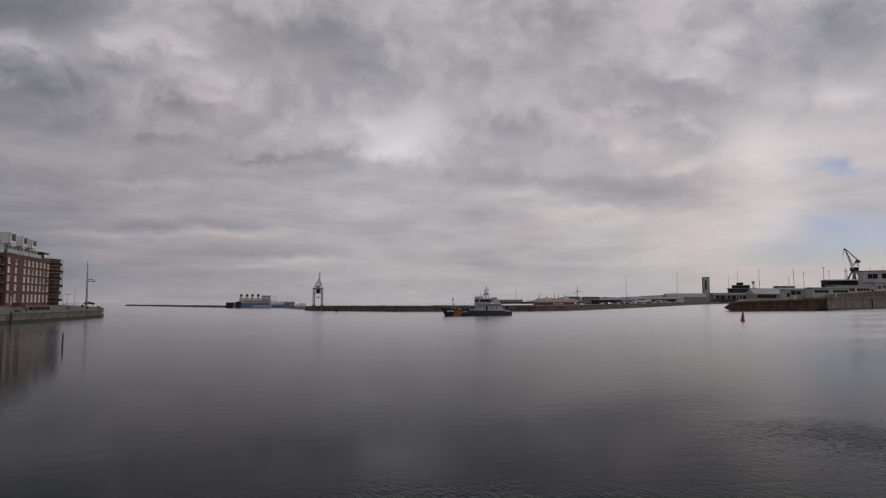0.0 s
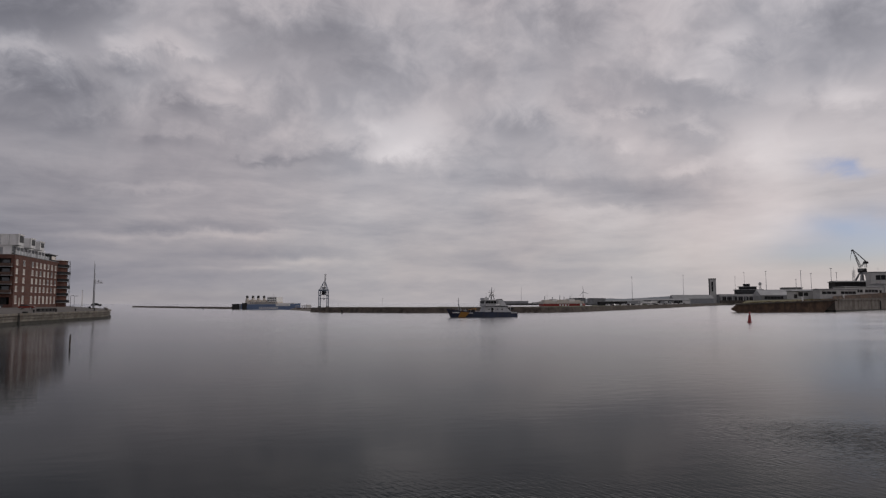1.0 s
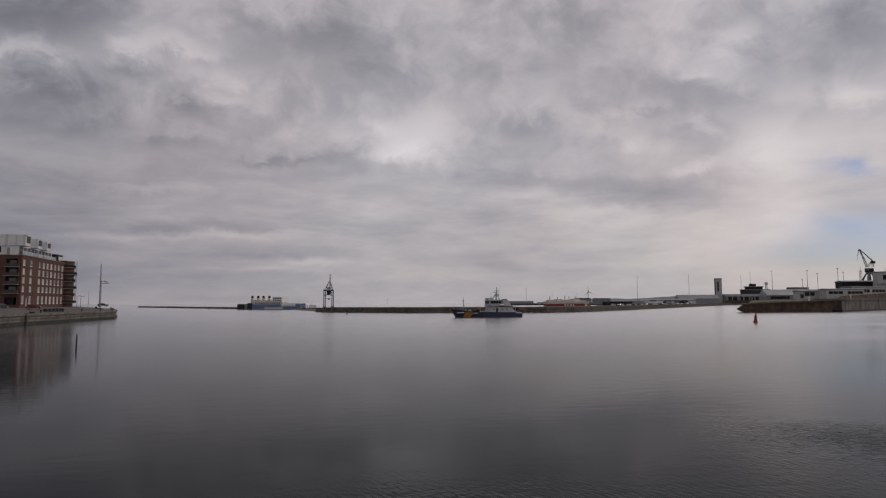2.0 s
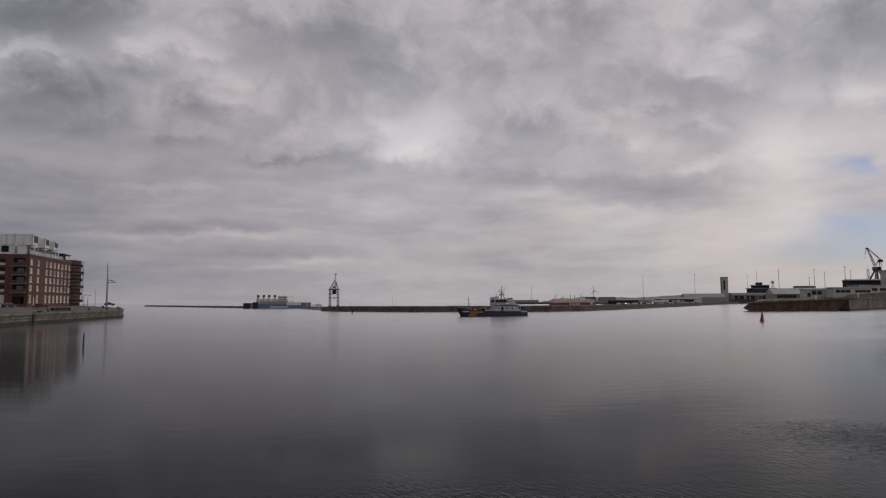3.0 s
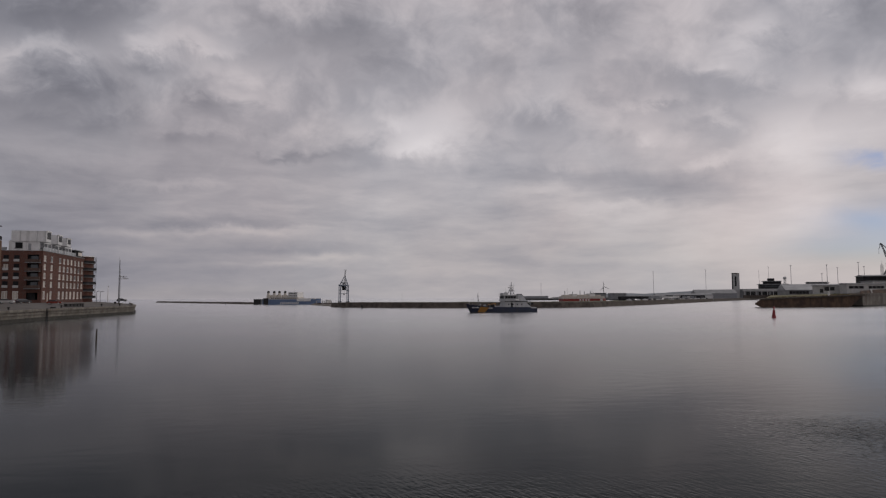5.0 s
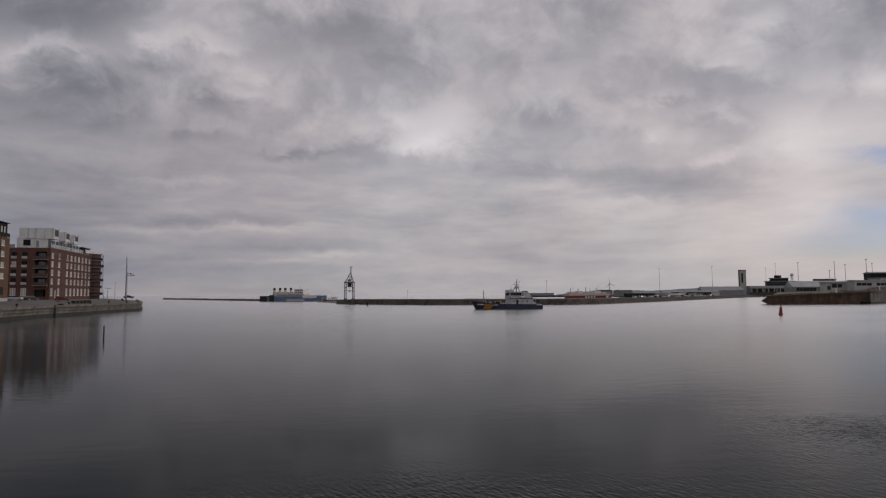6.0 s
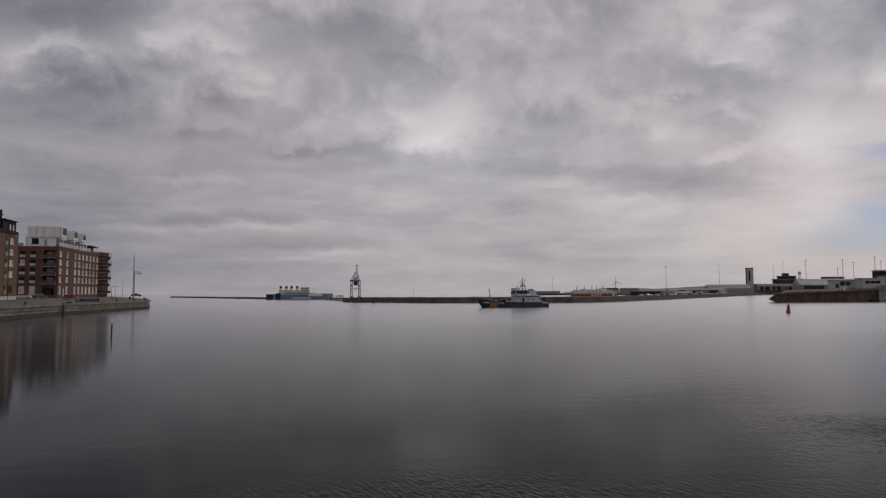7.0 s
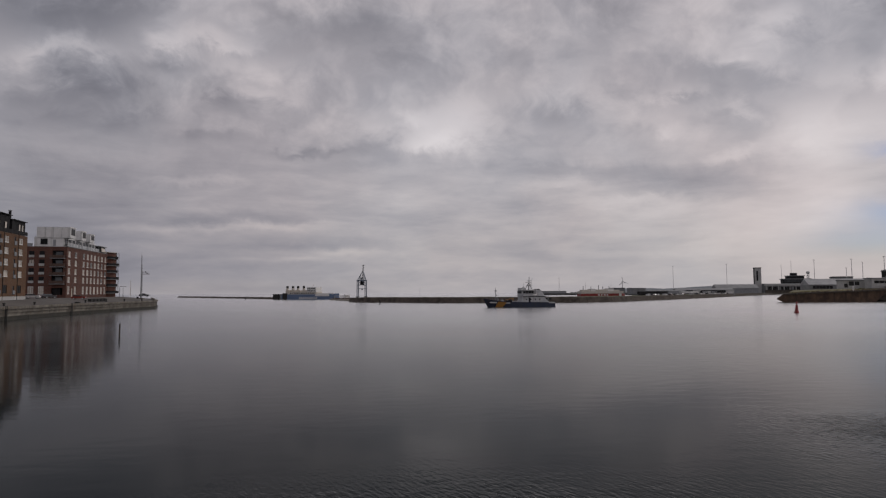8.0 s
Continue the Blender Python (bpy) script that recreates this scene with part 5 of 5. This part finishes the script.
def slewing_crane():
    g = thing("harbour_crane", pose(348, 490, 9.7) @ Matrix.Diagonal((0.8, 0.8, 0.905, 1)), "grey slewing harbour crane with raised jib on splayed legs", "crane")
    mat = material("dark_grey_steel", [(0.11, 0.118, 0.13), (0.17, 0.178, 0.19)], 0.5, 0.5, 0.2)
    for sx, sy in ((-1, -1), (1, -1), (1, 1), (-1, 1)):
        leg = built("leg", lambda bm: loft(bm, [[(sx * x - a, sy * x - a, z), (sx * x + a, sy * x - a, z), (sx * x + a, sy * x + a, z), (sx * x - a, sy * x + a, z)] for x, a, z in ((6.6, 0.8, 0.0), (6.2, 0.8, 8.0), (1.7, 0.6, 19.4))]), mat, g)
        boxed("bogie", (sx * 6.6 - 1.2, sx * 6.6 + 1.2, sy * 6.6 - 0.8, sy * 6.6 + 0.8, -0.1, 1.0), M["dark_metal"], leg)
    built("ring_beam", lambda bm: turned(bm, [(2.6, 19.0), (2.8, 19.3), (2.8, 20.4), (2.4, 20.8)], 18), mat, g)
    built("portal_beam", lambda bm: (box(bm, -6.6, 6.6, -6.7, -6.0, 8.2, 9.0), box(bm, -6.6, 6.6, 6.0, 6.7, 8.2, 9.0)), mat, g)
    cab = boxed("machinery_house", (-2.6, 3.6, -2.2, 2.2, 20.8, 24.2), M["dark_metal"], g, "dark machinery house")
    boxed("cab_window", (-2.66, -0.8, -2.26, 2.26, 22.2, 23.6), M["pane"], cab)
    tower = built("a_frame", lambda bm: (rod(bm, (-1.0, -1.4, 25), (4.2, -0.6, 31), 0.3), rod(bm, (-1.0, 1.4, 25), (4.2, 0.6, 31), 0.3), rod(bm, (4.4, -1.4, 25), (4.4, -0.6, 31), 0.35), rod(bm, (4.4, 1.4, 25), (4.4, 0.6, 31), 0.35)), mat, g)
    boxed("counterweight", (2.6, 6.4, -1.2, 1.2, 28.4, 30.4), M["dark_metal"], g)
    jib = built("jib", lambda bm: (rod(bm, (-1.8, -1.0, 25), (-8.2, -0.4, 40.8), 0.3, 0.2), rod(bm, (-1.8, 1.0, 25), (-8.2, 0.4, 40.8), 0.3, 0.2), rod(bm, (-0.2, 0, 26), (-8.0, 0, 41.0), 0.25)), mat, g, "dark raised jib")
    for i in range(9):
        f, f2 = i / 9, (i + 1) / 9
        built("lacing", lambda bm: rod(bm, (-1.8 - 6.4 * f, -1.0 + 0.6 * f, 25 + 15.8 * f), (-1.8 - 6.4 * f2, 1.0 - 0.6 * f2, 25 + 15.8 * f2), 0.12), mat, jib)
    built("stay", lambda bm: (rod(bm, (-8.0, 0.3, 40.9), (4.2, 0.6, 31), 0.24), rod(bm, (-8.0, -0.3, 40.9), (4.2, -0.6, 31), 0.24)), mat, g)
    built("fly_head", lambda bm: (rod(bm, (-8.2, 0, 40.9), (-10.6, 0, 35.2), 0.3, 0.2), rod(bm, (-10.6, 0, 35.2), (-10.6, 0, 31.5), 0.12), rod(bm, (-8.4, 0, 40.9), (-9.6, 0, 39.6), 0.6, 0.4)), mat, g)


slewing_crane()


# ---- far harbour buildings ----
def shed(name, m, L, D, H, wall, roof, label, rise=0.0, openings=(), category="building", base=-0.1):
    """A plain harbour building: walls, a low pitched roof, and openings (x0, x1, z0, z1, material) in its front."""
    s = thing(name, m, label, category)
    holes = [(a, b, c, d) for a, b, c, d, _ in openings]
    built("front_wall", lambda bm: wall_with_openings(bm, L, base, H, 0.0, 0.4, holes), M[wall], s)
    boxed("rear_wall", (0, L, D - 0.4, D, base, H), M[wall], s)
    for a in (0, L - 0.4):
        boxed("gable_wall", (a, a + 0.4, 0.41, D - 0.41, base, H), M[wall], s)
    o = 0.5
    built("roof", lambda bm: loft(bm, [[(x, -o, H), (x, D + o, H), (x, D + o, H + 0.4), (x, D / 2, H + 0.4 + rise), (x, -o, H + 0.4)] for x in (-o, L + o)]), M[roof], s)
    for a, b, c, d, mat in openings:
        boxed("window" if mat == "pane" else "door", (a, b, 0.15, 0.25, c, d), M[mat], s)
        n = int((b - a) / 2.5)
        for i in range(1, n):
            x = a + (b - a) * i / n
            boxed("mullion", (x - 0.08, x + 0.08, 0.05, 0.15, c, d), M[wall], s)
    return s


# white quay buildings with window strips on the east quay
shed("quay_building", heading(240, 376, 8.6, 265, 378), 25.0, 6, 4.1, "off_white", "roof_grey", "low white quay building with dark window strip", 0.3,
     [(1.5, 11, 1.4, 3.0, "dark_pane"), (14, 24, 1.4, 3.0, "dark_pane")], base=-1.5)
shed("quay_building", heading(268, 394, 9.6, 302, 405), 35, 8, 4.9, "off_white", "roof_grey", "long white quay building with dark window strip", 0.3,
     [(1.5, 16, 1.6, 3.5, "dark_pane"), (18, 30, 1.6, 3.5, "dark_pane"), (31.2, 33.4, 0.0, 3.2, "dark_metal")], base=-1.5)
shed("quay_building", heading(303, 406, 11.0, 352, 438), 55, 8, 5.6, "off_white", "roof_grey", "white quay building with garage doors", 0.3,
     [(2, 8, 1.6, 4.0, "dark_pane"), (10, 20, 2.0, 4.2, "dark_pane"), (23, 34, 1.6, 4.0, "dark_pane")], base=-2)
shed("white_shed", heading(231, 389, 7.0, 247, 386), 16.3, 10, 4.9, "off_white", "roof_grey", "low white shed with black openings", 0.3,
     [(0.6, 2.6, 0.6, 3.0, "black"), (3.2, 6.0, 1.8, 4.4, "black"), (6.4, 9.0, 2.0, 4.2, "black"), (12.5, 14.0, 2.4, 3.8, "dark_pane")])
off = shed("quay_office", heading(313, 432, 10.8, 366, 412), 60, 12, 15.0, "off_white", "roof_grey", "two-storey white harbour office with overhanging roof", 0.2,
           [(3, 9, 9.6, 13.0, "dark_pane"), (11.5, 15, 9.6, 13.2, "dark_pane"), (18, 30, 9.6, 13.0, "dark_pane"), (2, 7, 4.0, 6.4, "dark_pane"), (10, 22, 4.0, 6.4, "dark_pane")], base=-2)
for x in (6.0, 14.0, 27.0):
    built("roof_aerial", lambda bm: rod(bm, (x, 5, 15.2), (x, 5, 18.5), 0.12), M["mast_metal"], off)
shed("storage_shed", heading(302, 454, 8.0, 345, 445), 42, 12, 11.6, "dark_metal", "roof_grey", "dark storage shed behind the quay buildings", 0.8, base=-1)
shed("terminal_hall", heading(326, 602, 6.5, 385, 590), 62, 26, 4.6, "roof_grey", "pale_roof", "long terminal hall with broad pale sheet roof", 5.6,
     [(3, 20, 1.0, 3.8, "dark_metal"), (24, 40, 1.0, 3.8, "dark_metal"), (44, 58, 1.0, 3.8, "dark_metal")])
shed("low_roof_house", heading(384, 662, 6.5, 420, 655), 18, 12, 13.0, "roof_grey", "dark_metal", "low dark roofed harbour house", 0.6, base=-1)
gal = shed("gallery_building", heading(444, 938, 2.7, 520, 925), 92, 16, 13.0, "roof_grey", "roof_grey", "long gallery building with white fascia raised on piers", 0.3,
           [(4 + 17.5 * i, 18 + 17.5 * i, 0.0, 9.0, "dark_metal") for i in range(5)])
boxed("fascia", (-1.0, 93.0, -1.6, -0.5, 10.2, 13.2), M["off_white"], gal, "white fascia")
boxed("plinth_wall", (-1.0, 93.0, -2.6, -1.7, -0.1, 4.2), M["stone_bank"], gal)
for k in range(12):
    boxed("pillar", (1.0 + 8 * k, 1.9 + 8 * k, -1.5, -0.6, 0.0, 10.2), M["off_white"], gal)


def control_tower():
    t = thing("tower", pose(441.5, 956, 2.7, 0, 0, -22), "pale concrete tower with dark vertical window slot", "tower")
    boxed("shaft", (-5.2, 5.2, -3.5, 3.5, -0.1, 37), M["off_white"], t)
    boxed("edge_rib", (-5.4, -4.0, -3.8, -3.5, 0, 38), M["dark_metal"], t, "dark corner rib")
    boxed("window_slot", (-1.4, 1.0, -3.62, -3.4, 18, 33), M["dark_metal"], t, "dark vertical slot")
    boxed("parapet", (-5.5, 5.5, -3.8, 3.8, 37, 38.2), M["concrete"], t)


control_tower()


def stepped_house():
    s = thing("harbour_station", heading(493, 984, 2.7, 535, 970), "dark stepped harbour station with flat roofs", "building")
    boxed("lower_storey", (0, 38, 0, 22, -0.1, 20.5), M["dark_metal"], s)
    boxed("lower_roof", (-1.5, 39.5, -1.5, 23, 20.5, 21.6), M["roof_grey"], s)
    boxed("upper_storey", (6, 30, 3, 18, 21.6, 25.5), M["dark_metal"], s)
    boxed("upper_roof", (4.5, 31, 2, 19, 25.5, 26.4), M["roof_grey"], s)
    boxed("lookout", (12, 21, 6, 14, 26.4, 30.5), M["dark_metal"], s)
    for i in range(8):
        boxed("window", (1.5 + 4.6 * i, 4.8 + 4.6 * i, -0.1, 0.05, 16.8, 19.2), M["pane"], s)


stepped_house()

# grey hangars along the far shore
shed("hangar", heading(345, 868, 2.7, 415, 858), 54, 26, 6.4, "grey_metal", "roof_grey", "wide grey hangar with shallow roof", 5.4, [(8, 20, 0, 5, "grey_metal"), (30, 46, 0, 5, "grey_metal")])
shed("hangar", heading(268, 800, 2.7, 340, 795), 70, 18, 4.2, "white_metal", "roof_grey", "pale low hangar on the far shore", 2.0, [(8, 20, 0, 4.5, "dark_metal"), (30, 60, 0, 4.5, "dark_metal")])
shed("warehouse", heading(164, 700, 2.9, 185, 701), 14, 14, 6.4, "roof_grey", "dark_metal", "square grey warehouse beside the basin", 0.3)
shed("warehouse", heading(202, 758, 2.7, 230, 762), 16, 18, 6.6, "roof_grey", "roof_grey", "grey warehouse beside the basin", 0.5)
shed("warehouse", heading(135, 1098, 2.9, 190, 1095), 42, 22, 3.4, "grey_metal", "roof_grey", "low distant grey warehouse on the shore", 0.6)
shed("warehouse", heading(214, 742, 2.7, 262, 745), 46, 12, 3.2, "white_metal", "roof_grey", "long pale warehouse on the far shore", 0.8)


# vehicles and containers parked on the far quay
def trailer(x, y, turn, mat, label):
    t = thing("trailer", pose(x, y, 2.75, 0, 0, turn), label, "trailer", "parked trailers")
    boxed("box", (-6, 6, -1.25, 1.25, 1.2, 3.1), M[mat], t)
    boxed("chassis", (-6, 6, -0.6, 0.6, 0.85, 1.2), M["dark_metal"], t)
    for wx in (-4.6, -3.3, 4.4):
        built("axle_wheels", lambda bm: rod(bm, (wx, -1.2, 0.5), (wx, 1.2, 0.5), 0.5, k=10), M["black"], t)


rng = random.Random(21)
for i in range(26):
    f = rng.random()
    x, y = 128 + 150 * f + rng.uniform(0, 8), 470 + 240 * f + rng.uniform(0, 14)
    mat = rng.choice(["white_paint", "white_metal", "grey_metal", "dark_metal", "dark_metal"])
    trailer(x, y, rng.uniform(20, 75), mat, {"dark_metal": "dark box trailer parked on the far quay", "grey_metal": "grey box trailer parked on the far quay"}.get(mat, "white box trailer parked on the far quay"))


# ---- masts and turbine ----
def light_mast(x, y, z, h, label="tall slim galvanised light mast with a lamp crown"):
    l = thing("light_mast", pose(x, y, z), label, "light mast", "harbour light masts")
    built("pole", lambda bm: rod(bm, (0, 0, -0.1), (0, 0, h), 0.34, 0.2, 8), M["mast_metal"], l)
    built("lamp_crown", lambda bm: turned(bm, [(0.3, h - 0.6), (1.0, h - 0.4), (1.0, h - 0.1), (0.3, h)], 10), M["mast_metal"], l)


MASTS = [(165.1, 1100, 2.9, 27.0), (297.3, 900, 2.7, 38.9), (372.8, 900, 2.7, 41.3), (524.4, 1050, 2.7, 45.5), (514.7, 1000, 2.7, 49.9), (374.4, 680, 6.5, 32.4), (390.0, 650, 6.5, 22.5), (389.3, 640, 6.5, 31.0), (437.6, 700, 7, 30.2), (368.9, 560, 7.4, 28.2), (454.1, 680, 7.4, 30.1)]
for x, y, z, h in MASTS:
    light_mast(x, y, z, h)



def lattice_tower(x, y, z, h, w, label, head):
    """Four raking legs with cross braces, and a round head frame on some."""
    l = thing("lattice_tower", pose(x, y, z, 0, 0, 12), label, "lattice tower")
    corners = [(-1, -1), (1, -1), (1, 1), (-1, 1)]
    at = lambda c, f: (c[0] * w * (1 - 0.35 * f), c[1] * w * (1 - 0.35 * f), h * f)
    for c in corners:
        built("leg", lambda bm: rod(bm, at(c, -0.01), at(c, 1.0), 0.16, 0.12), M["grey_metal"], l)
    for i in range(7):
        for c, d in zip(corners, corners[1:] + corners[:1]):
            built("brace", lambda bm: (rod(bm, at(c, i / 7), at(d, (i + 1) / 7), 0.07), rod(bm, at(c, (i + 1) / 7), at(d, (i + 1) / 7), 0.07)), M["grey_metal"], l)
    if head:
        built("head_frame", lambda bm: turned(bm, [(w * 0.7, h), (w * 1.5, h + 0.5), (w * 1.6, h + 1.6), (w * 1.1, h + 2.6), (0.2, h + 2.9)], 14), M["mast_metal"], l, "pale round head frame")
    else:
        built("aerial", lambda bm: rod(bm, (0, 0, h - 0.2), (0, 0, h + 3.5), 0.14, 0.06), M["grey_metal"], l)


lattice_tower(335.1, 620, 6.5, 15.5, 1.0, "small grey lattice tower with a round head", True)
lattice_tower(390.0, 560, 7.4, 26.0, 1.0, "slim dark lattice tower beside the harbour crane", False)

wt = thing("wind_turbine", pose(588, 2350, 2.7, 0, 0, 10) @ Matrix.Scale(0.85, 4), "white three-bladed wind turbine far inland", "wind turbine")
built("tower", lambda bm: rod(bm, (0, 0, -0.1), (0, 0, 45), 2.2, 1.3, 10), M["mast_metal"], wt)
boxed("nacelle", (-1.6, 1.6, -5, 4, 44, 47.5), M["mast_metal"], wt)
hub = built("hub", lambda bm: rod(bm, (0, -6.5, 45.8), (0, -4.9, 45.8), 1.1, 1.5, 10), M["mast_metal"], wt)
for k in range(3):
    a = radians(100 + 120 * k)
    built("blade", lambda bm: loft(bm, [[(math.cos(a) * r - math.sin(a) * w, -5.6 + d, 45.8 + math.sin(a) * r + math.cos(a) * w) for w, d in ((-c, 0.0), (0, -0.25), (c, 0.0), (0, 0.25))] for r, c in ((0.8, 0.9), (6, 1.5), (26, 0.4))]), M["mast_metal"], hub)

# small posts on the pier edge and bollards on the east quay
for i, (x, y) in enumerate(((236, 348.5), (266, 375.5), (296, 402), (198, 325))):
    b = thing("mooring_post", pose(x, y, 6.9 if x > 214 else 5.85), "short white mooring post on the quay edge", "mooring post", "east quay posts")
    built("post", lambda bm: turned(bm, [(0.45, -0.2), (0.42, 1.9), (0.5, 2.0), (0.3, 2.3)], 10), M["white_paint"], b)


# parked cars on the far quay, small markers in the water, the ferry's linkspan
far_cars = []
for paint, label in (("car_white", "white car parked on the far quay"), ("car_dark", "dark car parked on the far quay"), ("white_metal", "pale grey car parked on the far quay")):
    car(pose(150 + 9 * len(far_cars), 475 + 12 * len(far_cars), 2.76, 0, 0, 35), M[paint], label)
    far_cars.append(scene.objects[[o.name for o in scene.objects if o.name.startswith("car") and o.type == "EMPTY"][-1]])
rng = random.Random(31)
for i in range(44):
    f = rng.random()
    row = rng.choice((6, 10, 16))
    x, y = 120 + 150 * f + row * 0.3, 418 + 232 * f + row
    copy_thing(far_cars[i % 3], pose(x, y, 2.76, 0, 0, rng.choice((35, 57, 120)) + rng.uniform(-4, 4)))


def marker(x, y, h, mat, label):
    m = thing("beacon_post", pose(x, y, 0), label, "beacon", "water markers")
    built("post", lambda bm: turned(bm, [(0.28, -1.5), (0.28, h * 0.7), (0.2, h)], 10), M[mat], m)
    built("topmark", lambda bm: turned(bm, [(0.2, h), (0.5, h + 0.1), (0.45, h + 0.7), (0.1, h + 0.9)], 10), M[mat], m)


marker(-44.0, 320.0, 1.2, "dark_metal", "small dark beacon post off the pier")
marker(272.0, 640.0, 2.4, "grey_metal", "small grey beacon post near the shore")
marker(-200.0, 560.0, 1.6, "dark_metal", "small dark beacon post by the breakwater")

ls = thing("linkspan", heading(-106, 509, 0.9, -84, 466), "brown steel linkspan bridge beside the moored ferry", "linkspan")
boxed("ramp", (0, 40, -3, 3, 0.2, 0.9), M["rust"], ls)
for x in (8, 26):
    for y in (-3.4, 3.4):
        boxed("tower_leg", (x - 0.3, x + 0.3, y - 0.3, y + 0.3, -1.5, 2.4), M["ship_grey"], ls)
    boxed("portal_beam", (x - 0.25, x + 0.25, -3.7, 3.7, 2.4, 2.7), M["ship_grey"], ls)
boxed("control_cabin", (30, 34, -2, 1, 0.9, 3.4), M["white_paint"], ls)
for x, h in ((-29, 5.6), (-92, 4.0)):
    q = thing("lamp_post", pose(x, 396 if x > -50 else 470, 2.7 if x > -50 else 0.9), "thin grey lamp post on the far pier", "street lamp", "pier lamps")
    built("pole", lambda bm: rod(bm, (0, 0, -0.1), (0, 0, h), 0.07, 0.05), M["mast_metal"], q)
    boxed("lamp_head", (-0.1, 0.6, -0.1, 0.1, h - 0.08, h + 0.06), M["mast_metal"], q)
